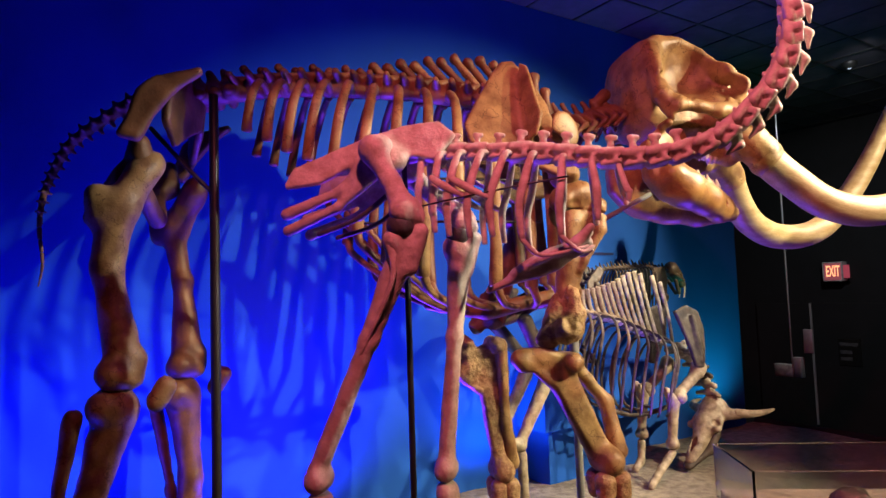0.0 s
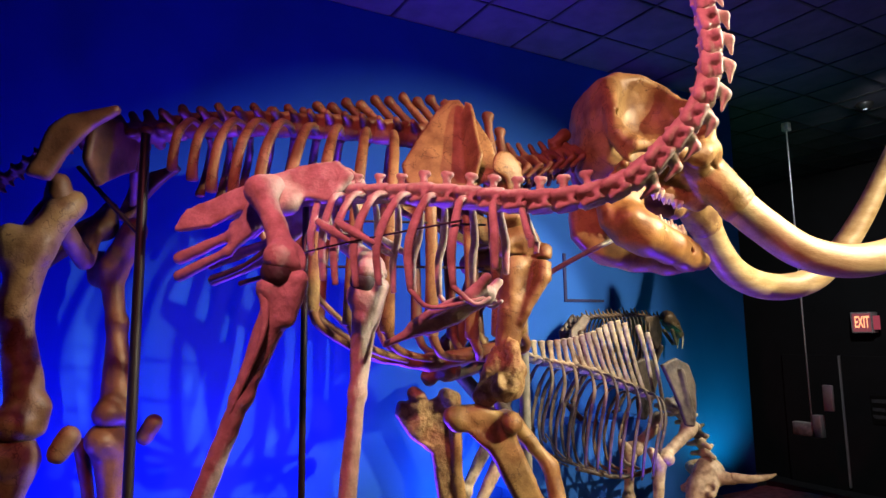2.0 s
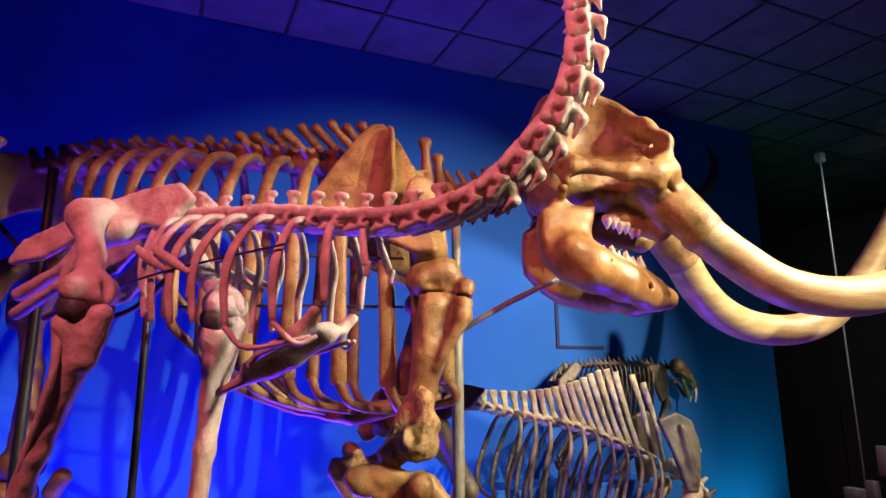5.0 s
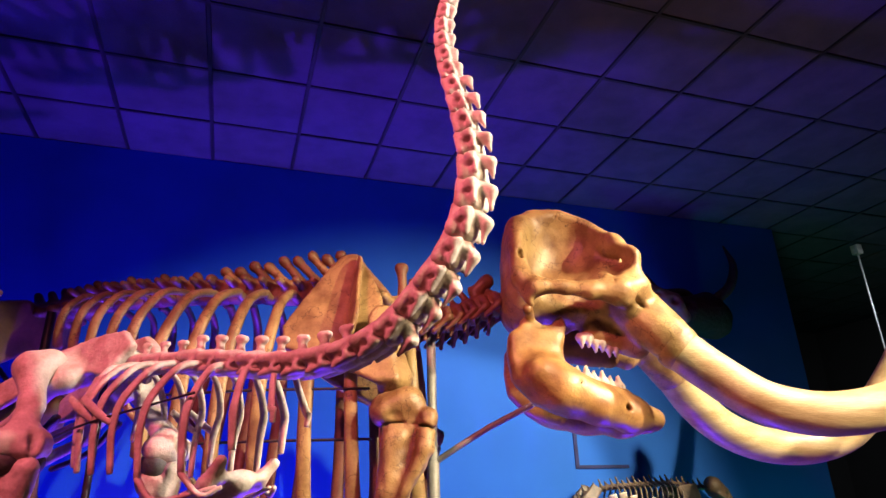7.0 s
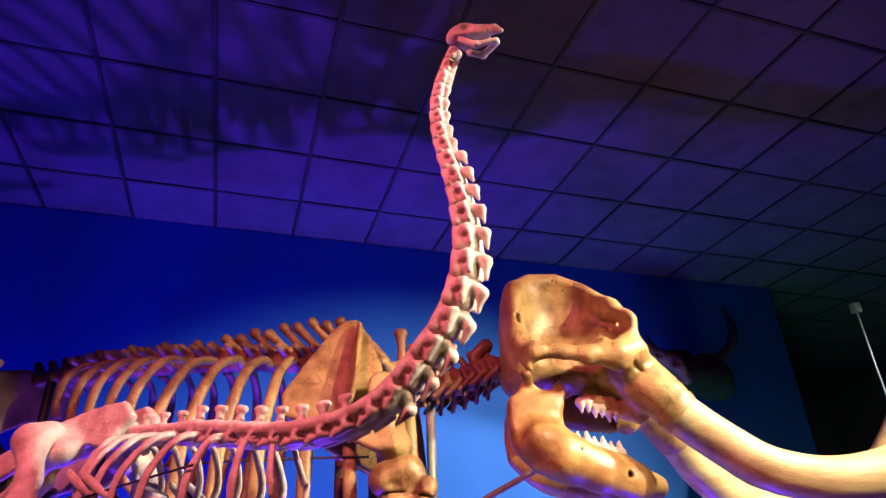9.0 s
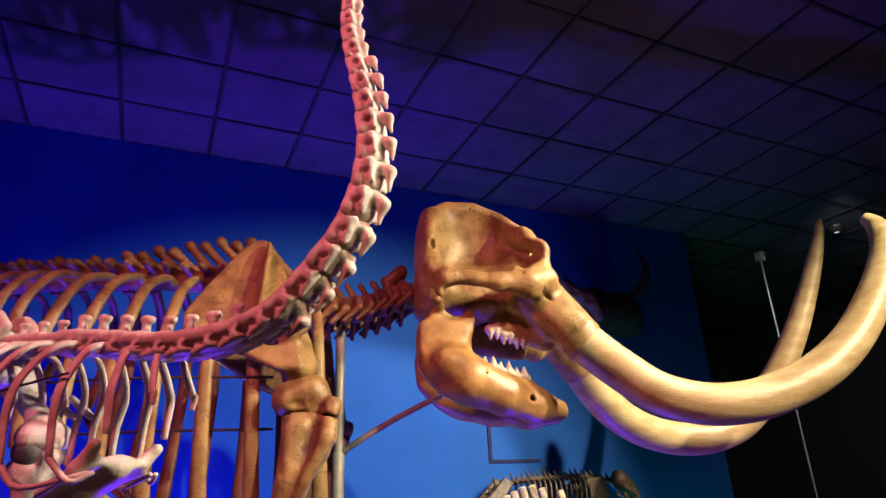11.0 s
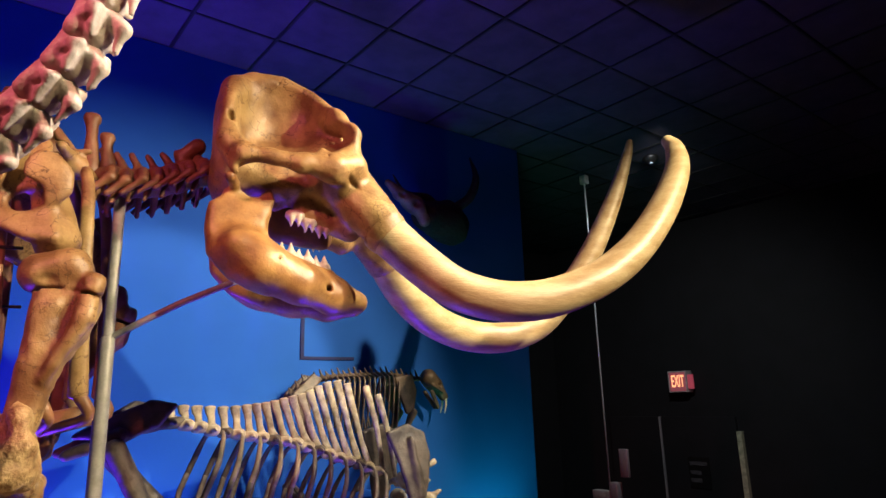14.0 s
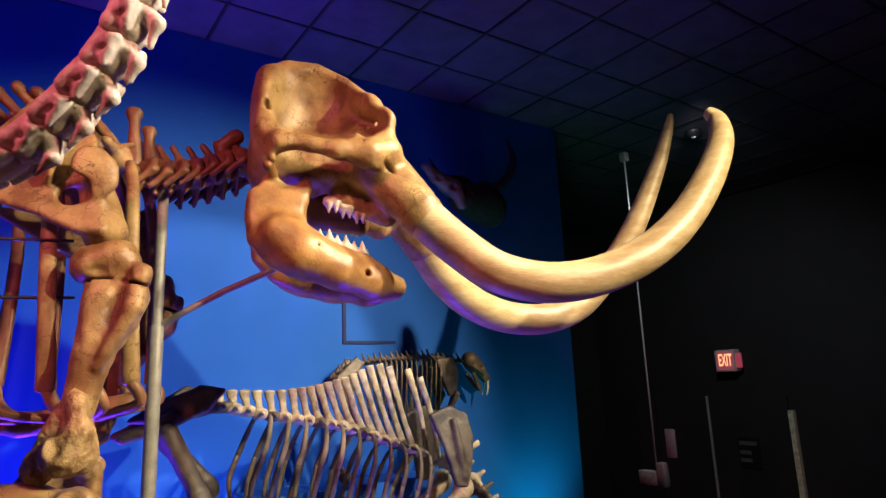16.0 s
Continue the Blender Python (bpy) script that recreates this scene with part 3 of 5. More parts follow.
def ribcage():
    for i, x in enumerate(RIB_X):
        z = on_curve(SPINE, x)
        tip = on_curve(RIB_TIP, x)
        drop = z - tip
        wide = min(0.45, 0.20 + 0.40 * drop) * float(np.interp(x, [-0.35, 0.1, 0.4], [1.0, 0.80, 0.55]))
        back = float(np.interp(x, [-1.2, -0.9, -0.6, -0.2, 0.1, 0.4], [0.09, 0.13, 0.15, 0.06, -0.06, -0.06]))
        w = 0.018 + 0.012 * min(1, drop)
        for s in (-1, 1):
            rows = [(x, s * 0.06, z - 0.04, w * 0.8, w * 0.8), (x - 0.010, s * 0.14, z - 0.03, w * 0.8, w * 0.8), (x - back * 0.3, s * wide * 0.75, z - drop * 0.14, w * 0.7, w * 0.9),
                    (x - back * 0.65, s * wide, z - drop * 0.42, w * 0.6, w * 1.05), (x - back * 0.9, s * wide * 0.98, z - drop * 0.74, w * 0.6, w * 1.12), (x - back, s * wide * 0.88, tip + 0.02, w * 0.8, w * 1.30)]
            # far-side ribs get the darker colour as painted shade
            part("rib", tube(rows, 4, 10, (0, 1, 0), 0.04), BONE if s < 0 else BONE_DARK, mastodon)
            if i >= 4:
                e = rows[-1]
                sx = max(-0.25, min(0.30, x + 0.22))
                part("costal_cartilage", tube([(e[0], e[1], e[2] + 0.01, w * 0.8, w * 0.9), (e[0] + 0.04, e[1] * 0.9, e[2] - 0.08, w * 0.7, w * 0.75), ((e[0] + sx) / 2, e[1] * 0.55, (e[2] + 1.52) / 2 - 0.04, w * 0.6, w * 0.65), (sx, s * 0.04, 1.54, w * 0.6, w * 0.6)], 4, 8, (0, 1, 0), 0.05),
                     BONE_DARK if (i + s) % 3 else BONE, mastodon)
    part("sternum", bone([((-0.35, 0, 1.57), (0.0, 0, 1.52), 0.03, 0.045), ((0.0, 0, 1.52), (0.42, 0, 1.60), 0.05, 0.04)], 0.012, 0.03, 0.004), BONE_DARK, mastodon)
    for z, y in ((2.02, -0.30), (2.24, -0.36)):
        part("rib_brace", tube([(-0.85, y, z, 0.007, 0.007), (-0.3, y - 0.06, z, 0.007, 0.007), (0.25, y, z, 0.007, 0.007)], 4, 6), BLACK_STEEL, mastodon)


ribcage()


def shoulder(s):
    k = -s

    def field(p):
        q = p.copy()
        q[:, 1] = q[:, 1] * k
        f = plate(q, (0, -0.335, 2.6), (1, -0.08, 0), (0.0, 0.34, 1), [(0.07, 0.36), (0.13, 0.37), (0.21, 0.26), (0.29, 0.09), (0.32, -0.06), (0.35, -0.20), (0.40, -0.36), (0.30, -0.36), (0.15, -0.28), (-0.03, -0.21), (-0.15, -0.16), (-0.17, -0.05), (-0.08, 0.12), (0.01, 0.28)], 0.006, 0.012)
        f = join(f, plate(q, (0.15, -0.35, 2.6), (0.45, -1, 0), (0.06, 0.26, 1), [(-0.05, 0.33), (0.0, 0.30), (0.09, 0.10), (0.15, -0.02), (0.13, -0.12), (-0.05, -0.20)], 0.004, 0.009), 0.02)
        f = join(f, ball(q, (0.345, -0.48, 2.50), (0.085, 0.018, 0.11), (0, -20, 12)), 0.03)
        f = join(f, cone(q, (0.33, -0.36, 2.42), (0.37, -0.38, 2.27), 0.07, 0.085), 0.06)
        f = join(f, plate(q, (0, -0.40, 0), (1, -0.05, 0), (0, 0.12, 1), [(-0.14, 2.44), (-0.02, 2.44), (0.18, 2.36), (0.33, 2.30), (0.36, 2.22), (0.28, 2.20), (0.08, 2.30)], 0.010, 0.016), 0.04)
        f = cut(f, ball(q, (0.26, -0.47, 2.42), (0.075, 0.10, 0.055), (0, -15, 0)), 0.02)
        return f
    part("shoulder_blade", solid(field, (-0.25, -0.62 if k > 0 else 0.1, 2.15), (0.55, -0.1 if k > 0 else 0.62, 3.15), 0.012, 0.002, 40), BONE, mastodon, "broad shoulder blade with a tall ridge")


def foreleg(s, near):
    y = s * 0.42
    if near:
        head, mid, low, elbow, ole, wrist, toe = (0.42, 2.20), (0.37, 1.82), (0.31, 1.42), (0.33, 1.33), (0.05, 1.26), (0.52, 0.72), (0.56, 0.12)
    else:
        head, mid, low, elbow, ole, wrist, toe = (0.40, 2.20), (0.28, 1.85), (0.15, 1.46), (0.16, 1.37), (-0.05, 1.30), (0.18, 0.48), (0.22, 0.10)

    def P(c, dx=0, dy=0, dz=0):
        return (c[0] + dx, y + dy, c[1] + dz)
    slope = 0.0 if near else 0.20

    def upper(p):
        q = p.copy()
        q[:, 0] += slope * (2.2 - q[:, 2])
        f = plate(q, (0, y, 0), (1, 0, 0), (0, 0, 1), [(0.36, 2.16), (0.45, 2.18), (0.52, 2.10), (0.53, 2.0), (0.495, 1.90), (0.43, 1.80), (0.385, 1.68), (0.35, 1.56), (0.31, 1.55), (0.335, 1.70), (0.355, 1.86), (0.355, 2.0)], 0.018, 0.022)
        f = join(f, cone(q, (0.345, y, 2.13), (0.44, y, 2.16), 0.080, 0.075), 0.03)
        f = join(f, cone(q, (0.385, y, 2.0), (0.325, y, 1.58), 0.066, 0.056), 0.03)
        f = join(f, cone(q, (0.53, y + s * 0.04, 2.09), (0.515, y + s * 0.06, 1.96), 0.044, 0.040), 0.025)
        f = join(f, cone(q, (0.515, y + s * 0.06, 1.96), (0.40, y + s * 0.05, 1.74), 0.036, 0.022), 0.02)
        f = cut(f, ball(q, (0.385, y + s * 0.10, 2.095), (0.040, 0.055, 0.030)), 0.015)
        f = cut(f, ball(q, (0.445, y + s * 0.09, 1.97), (0.030, 0.05, 0.10), (0, 12, 0)), 0.02)
        return cut(f, plate(q, (0, y, 0), (1, 0, 0), (0, 0, 1), [(0.24, 2.065), (0.42, 2.075), (0.49, 2.06), (0.60, 2.03), (0.60, 2.026), (0.49, 2.054), (0.42, 2.069), (0.24, 2.061)], 0.12, 0.001), 0.004)
    # the unlit far foreleg has its shade in the bone colour
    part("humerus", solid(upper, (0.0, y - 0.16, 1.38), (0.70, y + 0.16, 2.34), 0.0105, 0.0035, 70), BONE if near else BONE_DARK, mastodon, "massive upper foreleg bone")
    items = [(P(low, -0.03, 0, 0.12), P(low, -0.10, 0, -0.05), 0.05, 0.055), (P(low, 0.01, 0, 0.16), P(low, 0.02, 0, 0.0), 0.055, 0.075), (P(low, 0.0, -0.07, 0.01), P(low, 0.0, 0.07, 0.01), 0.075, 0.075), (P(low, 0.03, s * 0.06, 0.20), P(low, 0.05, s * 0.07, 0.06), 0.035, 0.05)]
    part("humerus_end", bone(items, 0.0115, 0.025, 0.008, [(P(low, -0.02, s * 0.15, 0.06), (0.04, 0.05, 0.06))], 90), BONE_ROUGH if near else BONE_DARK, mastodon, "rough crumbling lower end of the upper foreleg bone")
    if near:
        outline = [(0.065, 1.285), (0.085, 1.30), (0.18, 1.305), (0.31, 1.255), (0.345, 1.15), (0.44, 0.93), (0.53, 0.74), (0.47, 0.72), (0.40, 0.86), (0.255, 1.13), (0.14, 1.235)]
    else:
        outline = [(-0.13, 1.20), (-0.12, 1.24), (-0.01, 1.22), (0.14, 1.27), (0.165, 1.12), (0.165, 0.70), (0.20, 0.52), (0.16, 0.50), (0.125, 0.70), (0.085, 0.98), (-0.05, 1.08)]

    def lower(p):
        f = plate(p, (0, y, 0), (1, 0, 0), (0, 0, 1), outline, 0.012, 0.034)
        f = join(f, cone(p, P(ole, 0.0, 0, 0.02), P(ole, 0.03, 0, -0.01), 0.045, 0.05), 0.03)
        f = join(f, cone(p, P(elbow, 0.0, -0.07, -0.08), P(elbow, 0.0, 0.07, -0.08), 0.052, 0.052), 0.03)
        f = cut(f, ball(p, P(elbow, -0.12, s * 0.07, -0.12), (0.07, 0.035, 0.05)), 0.03)
        return join(f, cone(p, P(wrist, 0, -0.05), P(wrist, 0, 0.05), 0.075, 0.075), 0.05)
    part("ulna", solid(lower, (-0.25, y - 0.2, 0.30), (0.72, y + 0.2, 1.42), 0.012, 0.003, 45), BONE_ROUGH if not near else BONE, mastodon, "lower foreleg bone with a long elbow spur")
    part("radius", bone([(P(elbow, 0.03, -s * 0.05, -0.08), P(wrist, 0.03, -s * 0.04, 0.3), 0.045, 0.032), (P(wrist, 0.03, -s * 0.04, 0.3), P(wrist, 0.07, 0, 0.04), 0.035, 0.055)], 0.012, 0.04, 0.003), BONE, mastodon)
    for i, (dx, dy) in enumerate(((-0.04, -0.06), (-0.04, 0.05), (0.05, -0.06), (0.05, 0.05))):
        part("carpal", bone([(P(wrist, dx, dy, -0.10), P(wrist, dx, dy, -0.16), 0.055, 0.05)], 0.012, 0.02, 0.005), BONE_ROUGH, mastodon)
    for i in range(5):
        dy = (i - 2) * 0.055
        dx = 0.06 - 0.02 * abs(i - 2)
        part("toe", bone([(P(wrist, dx, dy * 0.9, -0.22), (toe[0] + dx, y + dy * 1.2, 0.14), 0.035, 0.03), ((toe[0] + dx + 0.02, y + dy * 1.3, 0.09), (toe[0] + dx + 0.09, y + dy * 1.5, 0.03), 0.034, 0.026)], 0.012, 0.02, 0.003), BONE_ROUGH, mastodon)


shoulder(-1)
shoulder(1)
foreleg(-1, True)
foreleg(1, False)


def pelvis(s):
    k = -s

    def field(p):
        q = p.copy()
        q[:, 1] = q[:, 1] * k
        f = plate(q, (0, -0.34, 2.6), (1, 0.12, 0), (0, -0.06, 1), [(-1.53, 0.13), (-1.72, 0.075), (-1.79, 0.01), (-1.83, -0.11), (-1.87, -0.18), (-1.80, -0.20), (-1.74, -0.08), (-1.64, 0.04)], 0.012, 0.018)
        f = join(f, plate(q, (-1.60, -0.02, 2.64), (-0.30, -1, 0), (0.06, 0, 1), [(-0.02, 0.10), (0.15, 0.15), (0.33, 0.10), (0.35, -0.10), (0.25, -0.20), (0.12, -0.12), (0.0, -0.06)], 0.008, 0.014), 0.03)
        f = join(f, cone(q, (-1.83, -0.33, 2.42), (-1.84, -0.28, 2.32), 0.05, 0.085), 0.05)
        f = join(f, cone(q, (-1.92, -0.24, 2.28), (-2.10, -0.14, 2.08), 0.06, 0.045), 0.05)
        f = join(f, cone(q, (-1.88, -0.24, 2.28), (-1.82, 0.0, 2.08), 0.05, 0.045), 0.05)
        f = cut(f, ball(q, (-1.92, -0.36, 2.30), (0.08, 0.07, 0.08)), 0.02)
        return f
    part("hip_bone", solid(field, (-2.2, -0.6 if k > 0 else -0.1, 2.0), (-1.38, 0.1 if k > 0 else 0.6, 3.0), 0.013, 0.003, 40), BONE_DARK, mastodon, "flaring hip bone")


def hindleg(s, hip, knee, ankle):
    y = s * 0.34

    def P(c, dx=0, dy=0, dz=0):
        return (c[0] + dx, y + dy, c[1] + dz)
    # shade of the far hind leg is put into its colour
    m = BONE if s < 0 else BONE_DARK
    mid = ((hip[0] + knee[0]) / 2 - 0.07 * (s < 0) - 0.03, (hip[1] + knee[1]) / 2)
    top = (hip[0] - 0.13, hip[1] - 0.16)
    slim = 1.0 if s < 0 else 0.78
    items = [(P(hip, 0.03, -s * 0.06, 0.03), P(hip, 0, -s * 0.03, -0.02), 0.070, 0.066), (P(hip, 0, -s * 0.03, -0.02), P(top, 0.04, 0, -0.02), 0.070, 0.085), (P(top, -0.06, s * 0.03, 0.02), P(top, -0.05, s * 0.03, -0.08), 0.060, 0.060),
             (P(top, 0.02, 0, -0.05), P(mid), 0.090 * slim, 0.066 * slim), (P(mid), P(knee, 0.02, 0, 0.14), 0.066 * slim, 0.082), (P(knee, 0.0, -0.06, 0.02), P(knee, 0.0, 0.06, 0.02), 0.080, 0.080), (P(knee, 0.09, 0, 0.08), P(knee, 0.07, 0, 0), 0.050, 0.055)]
    part("femur", bone(items, 0.014, 0.05, 0.004, freq=45), m, mastodon, "massive straight thigh bone")
    part("kneecap", bone([(P(knee, 0.22, 0, -0.05), P(knee, 0.18, 0, -0.12), 0.05, 0.05)], 0.012, 0.03, 0.004), m, mastodon)
    items = [(P(knee, -0.03, -0.06, -0.13), P(knee, -0.03, 0.06, -0.13), 0.085, 0.085), (P(knee, 0, 0, -0.15), P(ankle, 0.02, 0, 0.28), 0.10, 0.058), (P(ankle, 0.02, 0, 0.28), P(ankle), 0.058, 0.085), (P(ankle, 0, -0.05), P(ankle, 0, 0.05), 0.07, 0.07)]
    part("tibia", bone(items, 0.014, 0.05, 0.004, freq=45), m, mastodon)
    part("fibula", bone([(P(knee, -0.17, s * 0.06, -0.17), P(ankle, -0.10, s * 0.06, 0.2), 0.042, 0.026), (P(ankle, -0.10, s * 0.06, 0.2), P(ankle, -0.08, s * 0.06, 0.02), 0.026, 0.04)], 0.012, 0.03, 0.003), m, mastodon)
    part("heel_bone", bone([(P(ankle, 0, 0, -0.1), P(ankle, -0.13, 0, -0.16), 0.075, 0.06), (P(ankle, 0.05, -0.05, -0.15), P(ankle, 0.05, 0.05, -0.15), 0.06, 0.06)], 0.014, 0.03, 0.004), BONE_ROUGH, mastodon)
    for i in range(5):
        dy = (i - 2) * 0.05
        part("toe", bone([(P(ankle, 0.08, dy * 0.9, -0.2), (ankle[0] + 0.13, y + dy * 1.2, 0.09), 0.035, 0.03), ((ankle[0] + 0.15, y + dy * 1.3, 0.07), (ankle[0] + 0.21, y + dy * 1.5, 0.03), 0.034, 0.026)], 0.012, 0.02, 0.003), BONE_ROUGH, mastodon)


pelvis(-1)
pelvis(1)
hindleg(-1, (-1.82, 2.30), (-1.93, 1.29), (-2.10, 0.34))
hindleg(1, (-1.70, 2.27), (-1.76, 1.25), (-1.74, 0.34))

# steel that carries the mastodon
armature = thing("mounting_frame", "painted steel posts and struts carrying the mastodon skeleton", "mount", (2.254, 3.03, 0), -21)


def post(name, rows, material, parent, label=""):
    return part(name, tube(rows, 2, 14), material, parent, label)


post("front_post", [(0.52, -0.06, 0, 0.024, 0.024), (0.52, -0.06, 1.2, 0.024, 0.024), (0.52, -0.06, 2.55, 0.024, 0.024)], STEEL, armature, "grey round steel post")
post("post_sleeve", [(0.52, -0.06, 0.9, 0.030, 0.030), (0.52, -0.06, 1.4, 0.030, 0.030), (0.52, -0.06, 1.92, 0.030, 0.030)], STEEL, armature)
post("jaw_strut", [(0.54, -0.06, 1.93, 0.015, 0.015), (0.80, -0.05, 2.08, 0.015, 0.015), (1.10, -0.02, 2.22, 0.015, 0.015)], STEEL, armature)
post("rear_post", [(-1.51, -0.13, 0, 0.026, 0.026), (-1.51, -0.13, 1.4, 0.026, 0.026), (-1.51, -0.13, 2.78, 0.024, 0.024)], BLACK_STEEL, armature, "dark steel post")
post("hip_brace", [(-1.51, -0.13, 2.2, 0.012, 0.012), (-1.65, -0.12, 2.35, 0.012, 0.012), (-1.82, -0.15, 2.55, 0.012, 0.012)], BLACK_STEEL, armature)

# ---- the giant flightless bird ----
bird = thing("moa_skeleton", "pale giant flightless bird skeleton with a tall S-shaped neck", "skeleton", (1.28, 2.30, 0), -45)
NECK = [(0.10, 2.22), (0.23, 2.22), (0.43, 2.205), (0.61, 2.185), (0.76, 2.16), (0.92, 2.14), (1.04, 2.14), (1.16, 2.155), (1.28, 2.205), (1.37, 2.285), (1.46, 2.38), (1.515, 2.48), (1.54, 2.60), (1.535, 2.74), (1.505, 2.90), (1.47, 3.05), (1.46, 3.19), (1.485, 3.30), (1.53, 3.40)]


def bird_neck():
    pts = spline([(x, 0, z) for x, z in NECK], 12)
    run = np.concatenate([[0], np.cumsum(np.linalg.norm(np.diff(pts, axis=0), axis=1))])

    def at(d):
        return np.array([np.interp(d, run, pts[:, i]) for i in range(3)])
    d, i = 0.02, 0
    while d < run[-1] - 0.02:
        f = d / run[-1]
        size = 0.088 if f < 0.62 else 0.088 - 0.105 * (f - 0.62)
        p, q = at(d), at(d + size)
        t = (q - p) / np.linalg.norm(q - p)
        up = np.array([-t[2], 0, t[0]])
        r = 0.042 * (1.0 if f < 0.6 else 1.0 - 1.35 * (f - 0.6)) if f > 0.12 else 0.036
        c = (p + q) / 2
        y = np.array([0, 1, 0])
        items = [(tuple(p + t * 0.2 * size), tuple(p + t * 0.72 * size), r * 1.0, r * 0.86)]
        for s in (-1, 1):
            items += [(tuple(p + t * 0.10 * size + up * r * 0.35 + y * s * r * 1.0), tuple(p + t * 0.9 * size + up * r * 0.55 + y * s * r * 0.75), r * 0.50, r * 0.48),
                      (tuple(p + t * 0.80 * size - up * r * 0.3 + y * s * r * 1.05), tuple(p + t * 0.12 * size - up * r * 0.75 + y * s * r * 1.05), r * 0.50, r * 0.20)]
        if f < 0.42:
            items.append((tuple(c + up * r * 0.6), tuple(c + up * r * 1.95 - t * 0.1 * size), r * 0.40, r * 0.26))
            items.append((tuple(c + up * r * 1.95 - t * 0.2 * size), tuple(c + up * r * 1.95 + t * 0.12 * size), r * 0.28, r * 0.28))
        else:
            items.append((tuple(c + up * r * 0.4), tuple(c + up * r * 1.1), r * 0.35, r * 0.2))
        if f > 0.44:
            a = p + t * 0.75 * size - up * r * 0.8
            k = 0.75 if f < 0.8 else 0.35
            items.append((tuple(a), tuple(a - up * r * k - t * 0.15 * size), r * 0.55, r * 0.42))
            items.append((tuple(a - up * r * k - t * 0.15 * size), tuple(a - up * r * k * 1.15 - t * 0.8 * size), r * 0.40, r * 0.14))
        cuts = [(tuple(q + y * s * r * 1.25 - up * r * 0.15), (size * 0.20, r * 0.75, size * 0.13)) for s in (-1, 1)]
        cuts += [(tuple(p + t * 0.45 * size + y * s * r * 1.5 - up * r * 0.25), (size * 0.17, r * 0.75, size * 0.10)) for s in (-1, 1)]
        part("vertebra", bone(items, 0.0062, 0.012, 0.0012, cuts, 130), PALE, bird)
        d += size
        i += 1


bird_neck()


def bird_head():
    def field(p):
        q = p.copy()
        q[:, 1] = -np.abs(q[:, 1])
        f = ball(q, (1.56, 0, 3.475), (0.055, 0.042, 0.038))
        f = join(f, cone(q, (1.58, 0, 3.478), (1.69, 0, 3.445), 0.034, 0.016), 0.02)
        f = join(f, cone(q, (1.69, 0, 3.445), (1.715, 0, 3.425), 0.016, 0.009), 0.01)
        f = join(f, cone(q, (1.56, -0.04, 3.45), (1.66, -0.022, 3.43), 0.011, 0.009), 0.012)
        f = cut(f, ball(q, (1.605, -0.04, 3.475), (0.024, 0.026, 0.018)), 0.006)
        f = cut(f, ball(q, (1.66, -0.025, 3.458), (0.018, 0.012, 0.007)), 0.004)
        return f
    part("skull", solid(field, (1.47, -0.08, 3.38), (1.75, 0.08, 3.54), 0.005), PALE, bird, "small flat-beaked bird skull")
    items = []
    for s in (-1, 1):
        items += [((1.575, s * 0.036, 3.42), (1.63, s * 0.028, 3.375), 0.012, 0.012), ((1.63, s * 0.028, 3.375), (1.695, s * 0.006, 3.385), 0.012, 0.010)]
    part("mandible", bone(items, 0.0045, 0.01), PALE, bird)


bird_head()


def bird_pelvis():
    def field(p):
        q = p.copy()
        q[:, 1] = -np.abs(q[:, 1])
        f = plate(q, (0, -0.085, 2.25), (1, 0.10, 0), (0, 0.25, 1), [(0.25, 0.03), (0.19, 0.085), (0.05, 0.075), (-0.10, 0.03), (-0.40, -0.09), (-0.43, -0.16), (-0.30, -0.15), (-0.14, -0.06), (0.02, -0.03), (0.17, -0.07)], 0.006, 0.010)
        f = join(f, cone(q, (-0.06, -0.13, 2.20), (-0.20, -0.13, 2.07), 0.045, 0.022), 0.03)
        f = join(f, cone(q, (-0.20, -0.13, 2.07), (-0.46, -0.10, 1.99), 0.020, 0.026), 0.02)
        f = join(f, cone(q, (-0.02, -0.14, 2.16), (-0.22, -0.14, 2.00), 0.030, 0.018), 0.03)
        f = join(f, cone(q, (-0.22, -0.14, 2.00), (-0.45, -0.11, 1.92), 0.018, 0.025), 0.02)
        f = join(f, cone(q, (-0.05, -0.10, 2.22), (0.02, -0.12, 2.18), 0.055, 0.05), 0.04)
        f = join(f, cone(q, (-0.35, 0, 2.18), (0.2, 0, 2.24), 0.03, 0.04), 0.04)
        f = cut(f, ball(q, (-0.02, -0.19, 2.195), (0.035, 0.05, 0.035)), 0.01)
        return f
    part("pelvis", solid(field, (-0.56, -0.30, 1.85), (0.34, 0.30, 2.44), 0.0095, 0.0015, 70), PALE, bird, "long narrow pelvis with prongs behind")
    for s in (-1, 1):
        part("pubic_bone", tube([(0.0, s * 0.12, 2.05, 0.016, 0.013), (-0.15, s * 0.12, 1.95, 0.013, 0.010), (-0.32, s * 0.10, 1.90, 0.013, 0.011)], 4, 8), PALE_DARK, bird, "dark slender pubic bone")


bird_pelvis()


